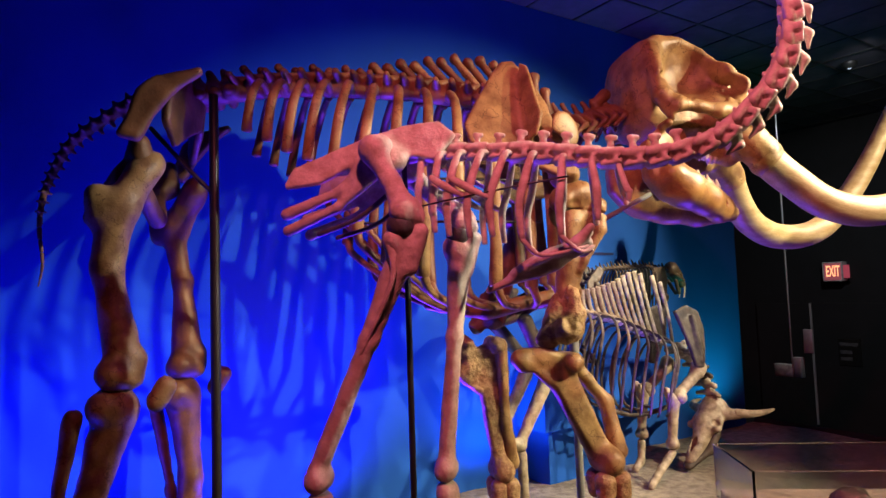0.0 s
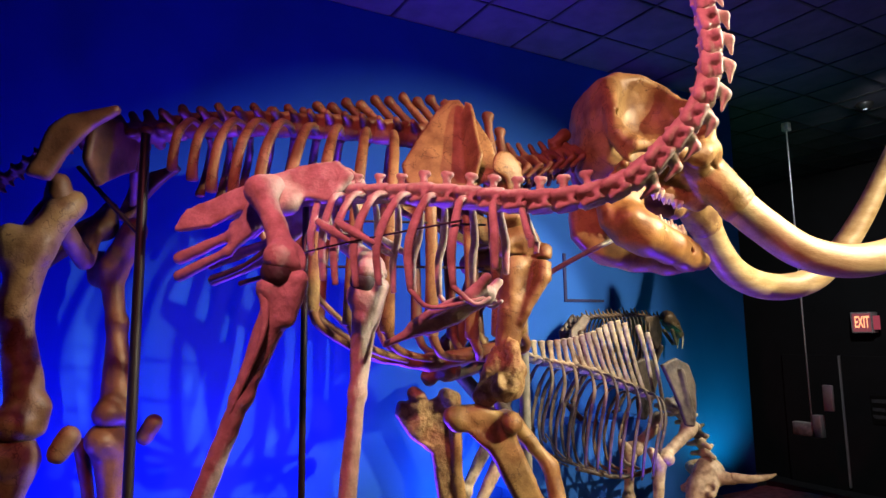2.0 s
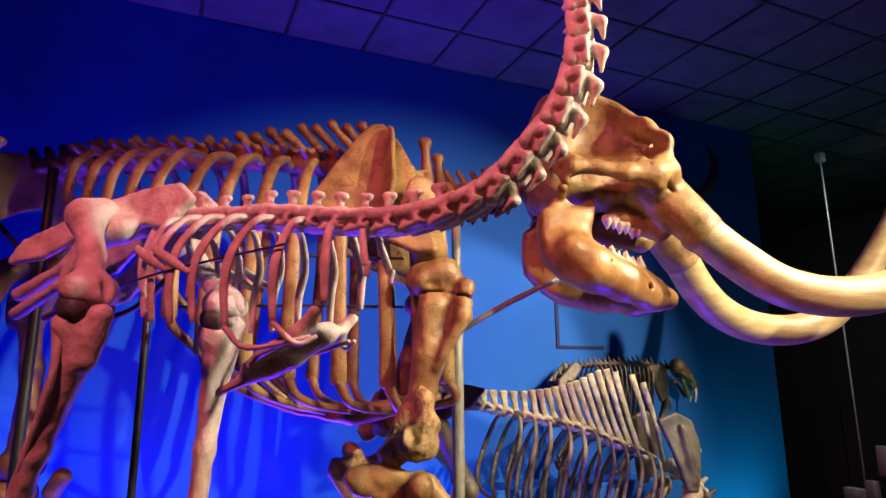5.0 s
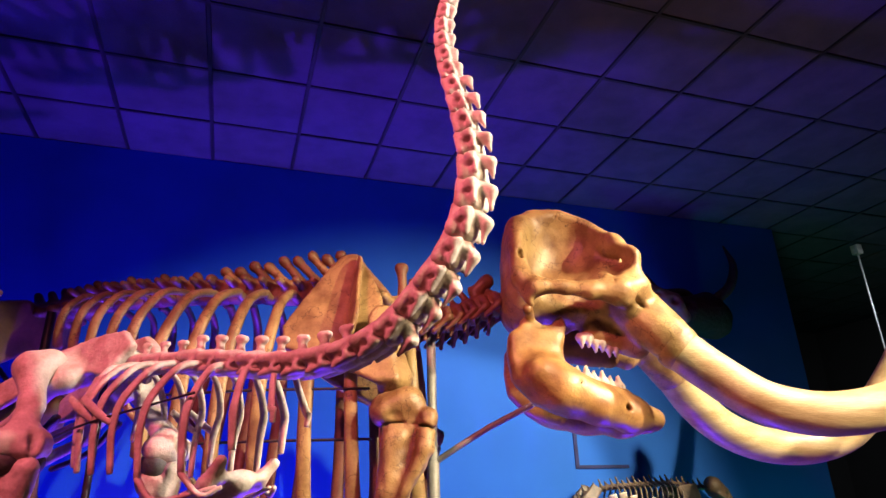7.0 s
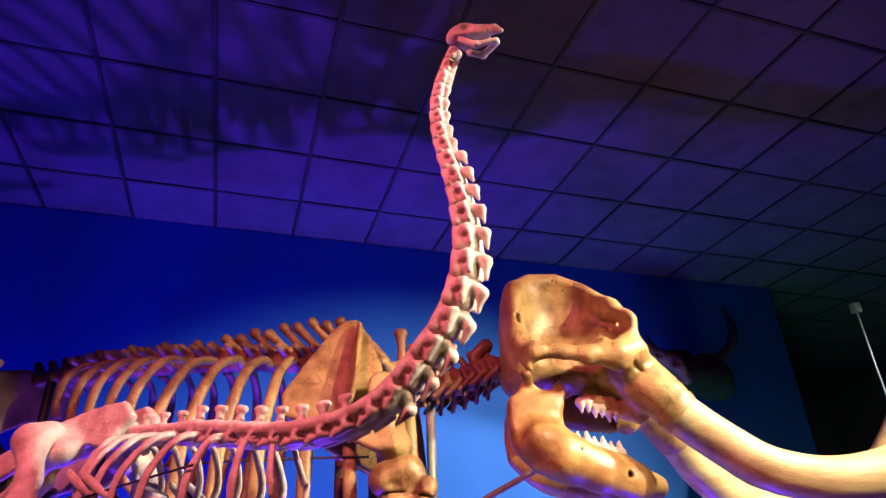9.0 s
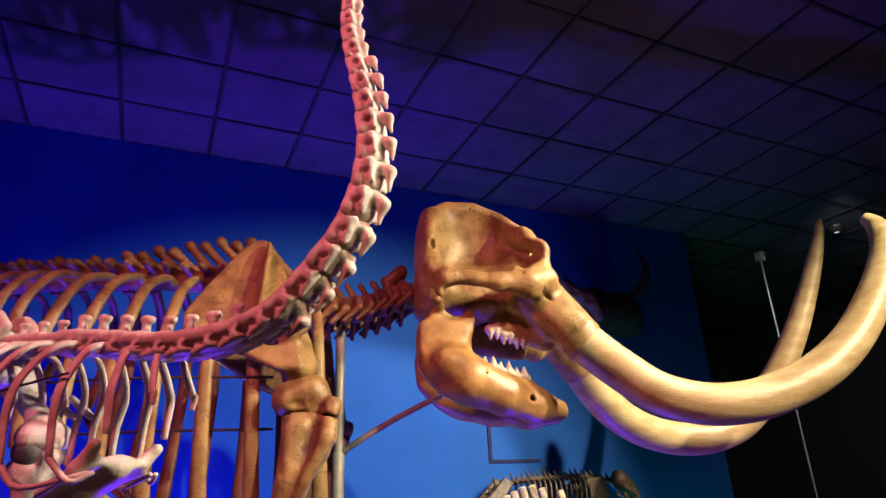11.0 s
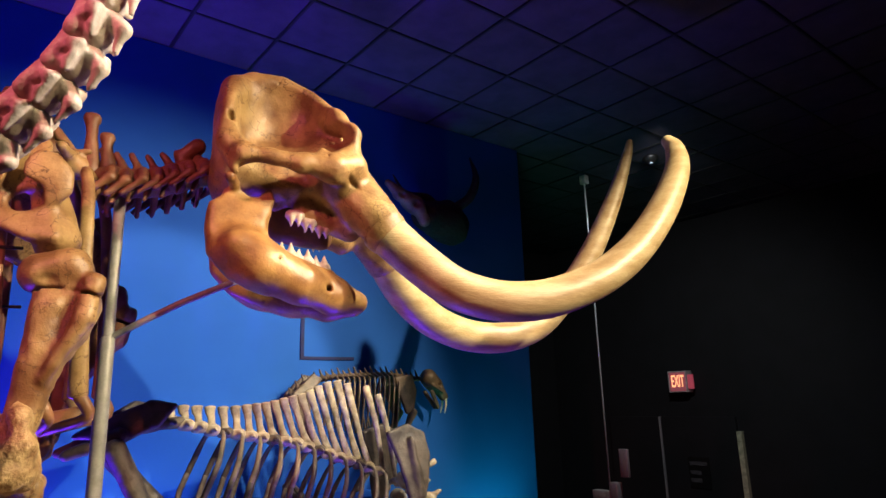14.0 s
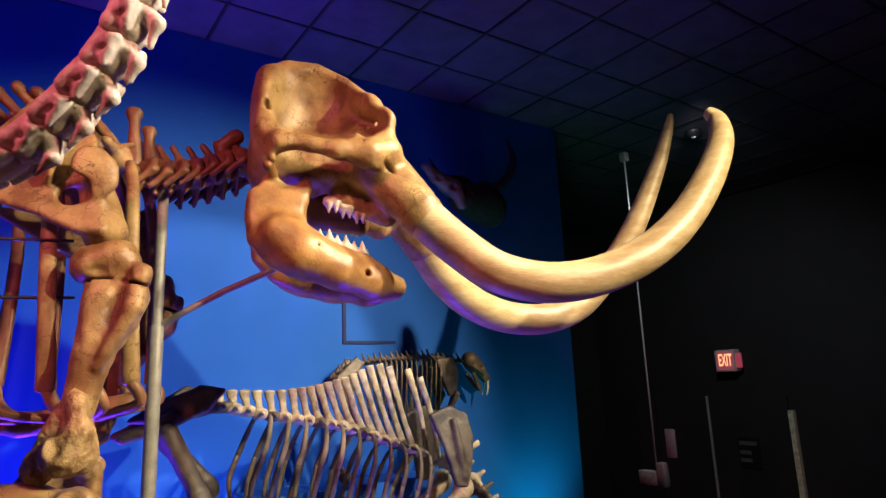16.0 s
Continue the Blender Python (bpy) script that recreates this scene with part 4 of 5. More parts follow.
def bird_leg(s, hip, knee, ankle, foot):
    def D(c, dx=0, dy=0, dz=0):
        return (c[0] + dx, c[1] + dy, c[2] + dz)
    mid = tuple((a + b) / 2 for a, b in zip(hip, knee))
    items = [(D(hip, 0, -s * 0.03, 0.01), D(hip, -0.01, s * 0.03, -0.01), 0.050, 0.056), (D(hip, 0.0, s * 0.02, -0.03), mid, 0.05, 0.035), (mid, D(knee, -0.01, 0, 0.05), 0.035, 0.046),
             (D(knee, 0.0, -0.045, 0.015), D(knee, 0.0, 0.045, 0.015), 0.050, 0.050), (D(knee, 0.03, 0, 0.02), D(knee, 0.04, 0, 0.0), 0.04, 0.04)]
    part("femur", bone(items, 0.0085, 0.03, 0.002, [(D(knee, 0.08, 0, 0.03), (0.03, 0.02, 0.05))], 80), PALE, bird, "short thick thigh bone")
    part("knee_cartilage", bone([(D(knee, -0.01, -0.035, -0.035), D(knee, -0.01, 0.035, -0.035), 0.052, 0.052)], 0.009, 0.02), PALE_DARK, bird, "dark filler in the knee joint")
    top = D(knee, -0.01, 0, -0.09)
    half = tuple(a * 0.6 + b * 0.4 for a, b in zip(top, ankle))
    items = [(D(top, -0.02, -0.03), D(top, -0.02, 0.03), 0.050, 0.050), (D(top, 0.06, 0, 0.03), D(top, 0.03, 0, -0.10), 0.038, 0.025), (D(top, 0, 0, -0.03), half, 0.056, 0.033), (half, D(ankle, 0, 0, 0.06), 0.033, 0.038),
             (D(ankle, 0, -0.025, 0.02), D(ankle, 0, 0.025, 0.02), 0.048, 0.048)]
    part("tibia", bone(items, 0.009, 0.03, 0.002, [(D(top, 0.03, s * 0.07, -0.06), (0.03, 0.03, 0.09))], 80), PALE, bird, "very long straight shin bone")
    part("fibula", tube([(*D(top, -0.04, s * 0.055, 0.02), 0.016, 0.022), (*D(top, -0.03, s * 0.06, -0.15), 0.010, 0.011), (*tuple(a * 0.5 + b * 0.5 for a, b in zip(D(top, -0.02, s * 0.05), ankle)), 0.005, 0.006)], 4, 8), PALE, bird)
    low = (foot[0], foot[1], foot[2] + 0.05)
    items = [(D(ankle, 0, -0.03, -0.07), D(ankle, 0, 0.03, -0.07), 0.042, 0.042), (D(ankle, 0, 0, -0.08), low, 0.045, 0.035), (D(low, 0, -0.04), D(low, 0, 0.04), 0.032, 0.032)]
    part("foot_bone", bone(items, 0.01, 0.03, 0.002), PALE, bird)
    for j in (-1, 0, 1):
        a = radians(24 * j)
        rows = [(low[0] + 0.02, low[1] + 0.04 * j, low[2] - 0.02, 0.026, 0.022), (low[0] + 0.09 * math.cos(a), low[1] + 0.04 * j + 0.09 * math.sin(a), low[2] - 0.03, 0.02, 0.017), (low[0] + 0.2 * math.cos(a), low[1] + 0.04 * j + 0.2 * math.sin(a), foot[2] + 0.014, 0.012, 0.011)]
        part("toe", tube(rows, 4, 8, (0, 1, 0), 0.12), PALE, bird)


bird_leg(-1, (-0.03, -0.19, 2.22), (0.10, -0.28, 1.93), (-0.27, -0.26, 0.94), (-0.20, -0.25, 0.40))
bird_leg(1, (0.0, 0.19, 2.20), (0.23, 0.16, 1.93), (0.13, 0.16, 0.87), (0.24, 0.16, 0.40))


def bird_ribs():
    for i, x in enumerate((0.13, 0.21, 0.29, 0.38, 0.475, 0.575, 0.69, 0.80, 0.90)):
        z = on_curve(NECK, x)
        low = (1.98, 1.88, 1.86, 1.85, 1.85, 1.83, 1.84, 1.90, 1.97)[i]
        wide = (0.11, 0.16, 0.19, 0.20, 0.20, 0.19, 0.16, 0.11, 0.08)[i]
        bk = (0.02, 0.03, 0.05, 0.06, 0.07, 0.06, 0.03, 0.0, -0.02)[i]
        w = 0.010 if i < 8 else 0.008
        for s in (-1, 1):
            rows = [(x, s * 0.035, z - 0.005, w, w * 1.2), (x - 0.012, s * wide * 0.62, z - 0.03, w, w * 1.4), (x - bk * 0.6, s * wide * 0.98, z - 0.13, w * 0.75, w * 1.7), (x - bk, s * wide, (z + low) / 2 - 0.05, w * 0.7, w * 1.6), (x - bk * 0.9, s * wide * 0.95, low, w * 0.75, w * 1.2)]
            part("rib", tube(rows, 4, 9, (0, 1, 0), 0.05), PALE, bird)
            if i in (5, 6):
                e = rows[-1]
                part("sternal_rib", tube([(e[0], e[1], e[2], w, w), (e[0] + 0.07, e[1] * 0.92, e[2] - 0.06, w * 0.8, w * 0.8), (0.66 + 0.02 * i, s * 0.11, 1.80, w * 0.7, w * 0.7)], 4, 8), PALE, bird)
            if i in (2, 3):
                part("hooked_process", tube([(x - bk, s * (wide + 0.01), z - 0.17, 0.007, 0.016), (x - bk - 0.06, s * (wide + 0.012), z - 0.13, 0.006, 0.012)][::-1] + [(x - bk + 0.08, s * (wide + 0.006), z - 0.215, 0.006, 0.009)], 3, 8), PALE, bird)

    def field(p):
        q = p.copy()
        q[:, 1] = -np.abs(q[:, 1])
        f = plate(q, (0.6, 0, 1.765), (1, 0, 0.42), (0, 1, 0), [(-0.02, -0.10), (0.12, -0.11), (0.17, -0.08), (0.17, 0.2), (-0.17, 0.2), (-0.13, -0.03)], 0.005, 0.009)
        f = join(f, cone(q, (0.72, -0.10, 1.82), (0.77, -0.11, 1.87), 0.022, 0.018), 0.03)
        f = join(f, cone(q, (0.74, 0, 1.81), (0.55, 0, 1.73), 0.03, 0.03), 0.05)
        return join(f, cone(q, (0.62, 0, 1.755), (0.36, 0, 1.645), 0.032, 0.012), 0.05)
    part("sternum", solid(field, (0.30, -0.26, 1.58), (0.9, 0.26, 1.98), 0.0095, 0.0015), PALE, bird, "keelless pale breastbone")
    part("rib_wire", tube([(0.0, -0.16, 1.96, 0.004, 0.004), (0.3, -0.21, 2.0, 0.004, 0.004), (0.7, -0.17, 2.06, 0.004, 0.004)], 5, 6), BLACK_STEEL, bird)


bird_ribs()
post("support_post", [(0.02, 0.02, 0.35, 0.013, 0.013), (0.02, 0.02, 1.2, 0.013, 0.013), (0.02, 0.02, 2.2, 0.013, 0.013)], BLACK_STEEL, bird, "dark steel support rod")
plinth = thing("bird_plinth", "low black block under the bird skeleton", "plinth", (1.28, 2.30, 0), -45)
part("block", box(bmesh.new(), (-0.5, -0.45, -0.03), (0.62, 0.42, 0.36), 0.01), BLACK, plinth, smooth=False)

# ---- the bison ----
bison = thing("bison_skeleton", "grey-brown bison skeleton with tall shoulder spines and lowered head", "skeleton", (0, 3.68, 0), 0)
BSPINE = [(2.85, 1.48), (3.23, 1.54), (3.42, 1.50), (3.55, 1.465), (3.80, 1.42), (4.03, 1.375), (4.32, 1.27), (4.60, 1.17), (4.80, 1.08)]


def bison_back():
    for i in range(19):
        x = 3.26 + 0.0775 * i
        z = on_curve(BSPINE, x)
        top = np.interp(x, [3.28, 3.6, 3.9, 4.2, 4.45, 4.55, 4.66], [1.63, 1.61, 1.63, 1.68, 1.76, 1.76, 1.68])
        lean = -0.02 - 0.15 * max(0, min(1, (x - 3.7) / 0.7))
        w = 0.031
        body = [((x - 0.018, 0, z), (x + 0.018, 0, z), 0.034, 0.034)]
        for s in (-1, 1):
            body += [((x, s * 0.02, z + 0.01), (x - 0.01, s * 0.10, z - 0.0), 0.016, 0.010)]
        part("vertebra", bone(body, 0.009, 0.015, 0.002, freq=110), GREY_BONE if i % 4 else GREY_DARK, bison)
        if x < 4.62:
            rows = [(x, 0, z + 0.02, 0.012, w * 1.0), (x + lean * 0.3, 0, z + 0.3 * (top - z), 0.010, w * 0.72), (x + lean * 0.6, 0, z + 0.6 * (top - z), 0.010, w * 0.75), (x + lean * 0.95, 0, top - 0.03, 0.012, w * 0.95), (x + lean, 0, top, 0.016, w * 1.15)]
            part("back_spine", tube(rows, 3, 8, (0, 1, 0), 0.05), GREY_BONE, bison, "tall pale neural spine")
    for x, a, b in ((4.60, 1.14, 1.72), (4.70, 1.10, 1.66)):
        part("back_spine", tube([(x + 0.10, 0, a, 0.014, 0.02), (x + 0.05, 0, (a + b) / 2, 0.012, 0.022), (x - 0.04, 0, b, 0.018, 0.03)], 4, 8), GREY_BONE, bison, "tall pale neural spine")
    for i in range(11):
        x = 3.54 + 0.112 * i
        z = on_curve(BSPINE, x)
        low = np.interp(x, [3.5, 3.7, 4.0, 4.3, 4.6, 4.8], [1.0, 0.84, 0.72, 0.62, 0.60, 0.66])
        wide = 0.27 if 2 < i < 10 else 0.21
        for s in (-1, 1):
            rows = [(x, s * 0.05, z, 0.010, 0.012), (x - 0.03, s * wide * 0.7, z - 0.02, 0.009, 0.014), (x - 0.07, s * wide, z - 0.14, 0.008, 0.018), (x - 0.11, s * wide * 1.05, z - 0.24, 0.008, 0.018)]
            # near rear ribs mid-toned, all others darkened as painted shade
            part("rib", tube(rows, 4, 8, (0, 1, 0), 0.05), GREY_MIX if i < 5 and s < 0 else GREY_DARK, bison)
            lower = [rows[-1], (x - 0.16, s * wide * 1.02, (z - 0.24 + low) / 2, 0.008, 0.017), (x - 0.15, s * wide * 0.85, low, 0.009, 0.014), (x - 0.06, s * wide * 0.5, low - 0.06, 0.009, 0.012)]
            # lower rib halves carry their shade as a dark colour
            part("rib_end", tube(lower, 4, 8, (0, 1, 0), 0.05), GREY_DARK, bison, "lower rib coloured dark for the shade on it")
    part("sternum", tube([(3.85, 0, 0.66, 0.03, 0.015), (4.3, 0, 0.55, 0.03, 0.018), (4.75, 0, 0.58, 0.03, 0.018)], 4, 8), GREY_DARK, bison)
    for s in (-1, 1):
        part("belly_strand", tube([(3.40, s * 0.20, 0.98, 0.006, 0.006), (3.55, s * 0.18, 0.82, 0.006, 0.006), (3.85, s * 0.10, 0.66, 0.006, 0.006)], 4, 6), GREY_DARK, bison)

    def field(p):
        q = p.copy()
        q[:, 1] = -np.abs(q[:, 1])
        f = plate(q, (2.95, -0.10, 1.52), (1, -0.5, 0.2), (0.1, 0, 1), [(-0.2, 0.0), (-0.02, 0.05), (0.18, 0.10), (0.30, 0.06), (0.2, -0.02), (0.05, -0.06)], 0.006, 0.016)
        f = join(f, cone(q, (2.95, -0.16, 1.48), (2.72, -0.12, 1.40), 0.045, 0.03), 0.04)
        return join(f, cone(q, (3.1, 0, 1.52), (3.3, 0, 1.54), 0.04, 0.03), 0.03)
    part("pelvis", solid(field, (2.6, -0.35, 1.3), (3.4, 0.35, 1.75), 0.013, 0.003), GREY_DARK, bison, "dark pelvis")


bison_back()


def bison_legs():
    for s in (-1, 1):
        y = s * 0.20

        def blade(p, y=y, s=s):
            f = plate(p, (4.80, y, 1.20), (1, 0, 0.1), (-0.06, -s * 0.18, 1), [(-0.14, 0.22), (0.02, 0.25), (0.14, 0.18), (0.15, 0.02), (0.09, -0.16), (0.02, -0.28), (-0.05, -0.26), (-0.08, 0.0)], 0.006, 0.014)
            return join(f, cone(p, (4.79, y + s * 0.02, 1.36), (4.84, y + s * 0.04, 1.0), 0.02, 0.035), 0.03)
        # dark colour here is the blade's shade, not its own tone
        part("shoulder_blade", solid(blade, (4.56, y - 0.16, 0.84), (5.06, y + 0.16, 1.56), 0.012, 0.002), GREY_DARK, bison, "shoulder blade coloured dark for the shade on it")
        fx = -0.0 if s < 0 else 0.10
        items = [((4.86 + fx, y, 0.92), (4.84 + fx, y, 0.88), 0.065, 0.06), ((4.88 + fx, y, 0.89), (4.58 + fx, y, 0.72), 0.05, 0.042), ((4.55 + fx, y - 0.03, 0.70), (4.55 + fx, y + 0.03, 0.70), 0.058, 0.058)]
        part("humerus", bone(items, 0.012, 0.03, 0.002), GREY_BONE, bison)
        items = [((4.42 + fx, y, 0.76), (4.50 + fx, y, 0.66), 0.035, 0.05), ((4.50 + fx, y, 0.66), (4.46 + fx, y, 0.34), 0.05, 0.035), ((4.46 + fx, y - 0.02, 0.32), (4.46 + fx, y + 0.02, 0.32), 0.042, 0.042)]
        part("forearm", bone(items, 0.012, 0.03, 0.002), GREY_BONE, bison)
        dx = -0.17 if s < 0 else 0.02
        part("cannon_bone", bone([((4.45 + fx, y, 0.25), (4.42 + fx + dx, y, 0.10), 0.034, 0.032), ((4.40 + fx + dx, y, 0.08), (4.34 + fx + dx, y, 0.03), 0.034, 0.03)], 0.01, 0.02, 0.002), GREY_BONE, bison)
        hx = 0.0 if s < 0 else 0.15
        items = [((2.93, y, 1.42), (3.10 + hx, y, 1.08), 0.055, 0.05), ((3.10 + hx, y - 0.03, 1.05), (3.10 + hx, y + 0.03, 1.05), 0.06, 0.06)]
        part("femur", bone(items, 0.012, 0.03, 0.002), GREY_DARK, bison)
        part("tibia", bone([((3.10 + hx, y, 0.98), (2.84 + hx, y, 0.58), 0.055, 0.036), ((2.84 + hx, y, 0.56), (2.76 + hx, y, 0.60), 0.045, 0.03)], 0.012, 0.03, 0.002), GREY_BONE, bison)
        part("cannon_bone", bone([((2.85 + hx, y, 0.50), (2.86 + hx, y, 0.12), 0.036, 0.034), ((2.87 + hx, y, 0.09), (2.96 + hx, y, 0.03), 0.034, 0.03)], 0.012, 0.02, 0.002), GREY_BONE, bison)


bison_legs()


def bison_head():
    pts = spline([(4.86, 0, 1.08), (5.0, 0, 1.0), (5.12, -0.02, 0.88), (5.18, -0.04, 0.74), (5.22, -0.06, 0.62)], 3)
    for i in range(7):
        p = pts[min(len(pts) - 1, int(i * 12 / 6.5))]
        items = [((p[0], p[1], p[2]), (p[0] + 0.02, p[1], p[2] - 0.03), 0.045, 0.045), ((p[0], p[1], p[2]), (p[0] + 0.10, p[1], p[2] + 0.04), 0.022, 0.016)]
        for s in (-1, 1):
            items.append(((p[0], p[1], p[2]), (p[0] - 0.02, p[1] + s * 0.11, p[2] - 0.03), 0.028, 0.02))
        part("vertebra", bone(items, 0.011, 0.02, 0.003, freq=90), GREY_BONE if i != 4 else GREY_DARK, bison)
    part("back_spine", tube([(5.02, 0, 1.04, 0.014, 0.018), (5.08, 0, 1.13, 0.014, 0.02), (5.16, 0, 1.17, 0.016, 0.024)], 3, 8), GREY_BONE, bison)

    def field(p):
        q = p.copy()
        q[:, 1] = -np.abs(q[:, 1] + 0.08) 
        f = cone(q, (5.22, 0, 0.50), (5.10, 0, 0.36), 0.12, 0.10)
        f = join(f, cone(q, (5.10, 0, 0.36), (4.86, 0, 0.10), 0.095, 0.055), 0.06)
        f = join(f, cone(q, (5.20, -0.06, 0.46), (5.26, -0.20, 0.47), 0.06, 0.045), 0.04)
        f = join(f, cone(q, (5.14, -0.10, 0.42), (5.06, -0.13, 0.36), 0.04, 0.035), 0.03)
        f = cut(f, ball(q, (5.07, -0.12, 0.41), (0.035, 0.04, 0.03)), 0.01)
        f = cut(f, ball(q, (4.92, 0, 0.22), (0.08, 0.03, 0.04), (0, -45, 0)), 0.01)
        return f
    part("skull", solid(field, (4.74, -0.42, 0.0), (5.42, 0.26, 0.68), 0.012, 0.003, 60), GREY_BONE, bison, "lowered grey bison skull")
    items = []
    for s in (-1, 1):
        items += [((5.10, -0.08 + s * 0.09, 0.30), (5.02, -0.08 + s * 0.08, 0.18), 0.04, 0.04), ((5.02, -0.08 + s * 0.08, 0.18), (4.80, -0.08 + s * 0.02, 0.05), 0.038, 0.024)]
    part("mandible", bone(items, 0.012, 0.03, 0.003), GREY_DARK, bison)
    for s in (-1, 1):
        y0 = -0.08
        part("horn_core", tube([(5.25, y0 + s * 0.20, 0.48, 0.042, 0.042), (5.33, y0 + s * 0.30, 0.48, 0.036, 0.034), (5.44, y0 + s * 0.36, 0.49, 0.026, 0.024), (5.56, y0 + s * 0.37, 0.50, 0.010, 0.010)], 5, 10), GREY_BONE, bison, "tapering horn core")


bison_head()

# ---- the sabre-toothed cat on its block ----
block = thing("display_block", "blue painted block against the blue wall", "plinth")
part("block", box(bmesh.new(), (3.55, 4.02, 0.45), (5.0, BACK - 0.004, 0.93), 0.006), WALL, block, smooth=False)
part("base", box(bmesh.new(), (3.65, 4.10, -0.03), (4.78, BACK - 0.004, 0.446), 0.006), WALL, block, smooth=False)

cat = thing("sabre_tooth_skeleton", "dark sabre-toothed cat skeleton standing on the blue block", "skeleton", (0, 4.19, 0), 0)
CSPINE = [(4.20, 1.66), (4.35, 1.77), (4.55, 1.81), (4.80, 1.82), (5.05, 1.83), (5.22, 1.81), (5.36, 1.79), (5.46, 1.80)]


def sabre_cat():
    for i in range(24):
        x = 4.24 + 0.05 * i
        z = on_curve(CSPINE, x)
        items = [((x - 0.012, 0, z), (x + 0.012, 0, z), 0.022, 0.022), ((x, 0, z), (x - 0.03, 0, z + 0.045 + 0.012 * (i % 3)), 0.012, 0.007)]
        for s in (-1, 1):
            items.append(((x, 0, z), (x, s * 0.055, z - 0.005), 0.012, 0.008))
        part("vertebra", bone(items, 0.008, 0.012), TIGER, cat)
    for i in range(13):
        x = 4.58 + 0.046 * i
        z = on_curve(CSPINE, x)
        low = 1.45 - 0.012 * i
        for s in (-1, 1):
            part("rib", tube([(x, s * 0.02, z, 0.007, 0.007), (x - 0.01, s * 0.10, z - 0.03, 0.006, 0.008), (x - 0.03, s * 0.13, z - 0.18, 0.006, 0.008), (x - 0.03, s * 0.08, low, 0.006, 0.007)], 4, 6), TIGER, cat)
    for s in (-1, 1):
        y = s * 0.10

        def blade(p, y=y):
            return plate(p, (5.20, y, 1.68), (1, 0, 0.1), (-0.2, 0, 1), [(-0.10, 0.13), (0.06, 0.13), (0.09, 0.0), (0.04, -0.16), (-0.02, -0.16), (-0.07, 0.0)], 0.004, 0.010)
        part("shoulder_blade", solid(blade, (5.02, y - 0.04, 1.44), (5.40, y + 0.04, 1.90), 0.010), TIGER, cat)
        fx = 0.06 * s
        for name, a, b, ra, rb in (("humerus", (5.26, y, 1.52), (5.12, y, 1.27), 0.036, 0.03), ("forearm", (5.12, y, 1.24), (5.10 - 0.15 - fx, y, 0.99), 0.03, 0.022), ("paw", (4.94 - fx, y, 0.965), (4.90 - fx, y, 0.95), 0.03, 0.022),
                                   ("femur", (4.30, y, 1.66), (4.40 + fx, y, 1.36), 0.034, 0.03), ("tibia", (4.40 + fx, y, 1.33), (4.24 + fx, y, 1.10), 0.03, 0.02), ("paw", (4.22 + fx, y, 1.06), (4.32 + fx, y, 0.955), 0.024, 0.026)):
            d = tuple(p * 0.5 + q * 0.5 for p, q in zip(a, b))
            part(name, bone([(a, d, ra, rb * 0.7), (d, b, rb * 0.7, rb)], 0.009, 0.02), TIGER, cat)

        def hip(p, y=y):
            return plate(p, (4.30, y * 0.7, 1.74), (1, 0, 0.4), (0, 0.2, 1), [(-0.14, -0.10), (-0.10, -0.02), (0.10, 0.05), (0.14, 0.0), (0.02, -0.06)], 0.004, 0.012)
        part("hip_bone", solid(hip, (4.10, y - 0.12, 1.56), (4.50, y + 0.12, 1.88), 0.010), TIGER, cat)
    items = [((5.50, 0, 1.80), (5.58, 0, 1.74), 0.075, 0.06), ((5.58, 0, 1.74), (5.66, 0, 1.64), 0.055, 0.04)]
    for s in (-1, 1):
        items.append(((5.50, s * 0.06, 1.74), (5.60, s * 0.07, 1.68), 0.014, 0.018))
    part("skull", bone(items, 0.010, 0.02, 0.002, [((5.585, -0.06, 1.735), (0.02, 0.03, 0.02)), ((5.585, 0.06, 1.735), (0.02, 0.03, 0.02))]), TIGER, cat)
    part("mandible", bone([((5.50, -0.05, 1.68), (5.58, -0.02, 1.55), 0.02, 0.018), ((5.50, 0.05, 1.68), (5.58, 0.02, 1.55), 0.02, 0.018)], 0.009, 0.02), TIGER, cat)
    for s in (-1, 1):
        part("sabre_tooth", tube([(5.665, s * 0.028, 1.63, 0.008, 0.013), (5.665, s * 0.028, 1.57, 0.007, 0.011), (5.645, s * 0.028, 1.50, 0.003, 0.004)], 4, 8), ENAMEL, cat, "long curved white canine")


sabre_cat()

# ---- things on the walls ----


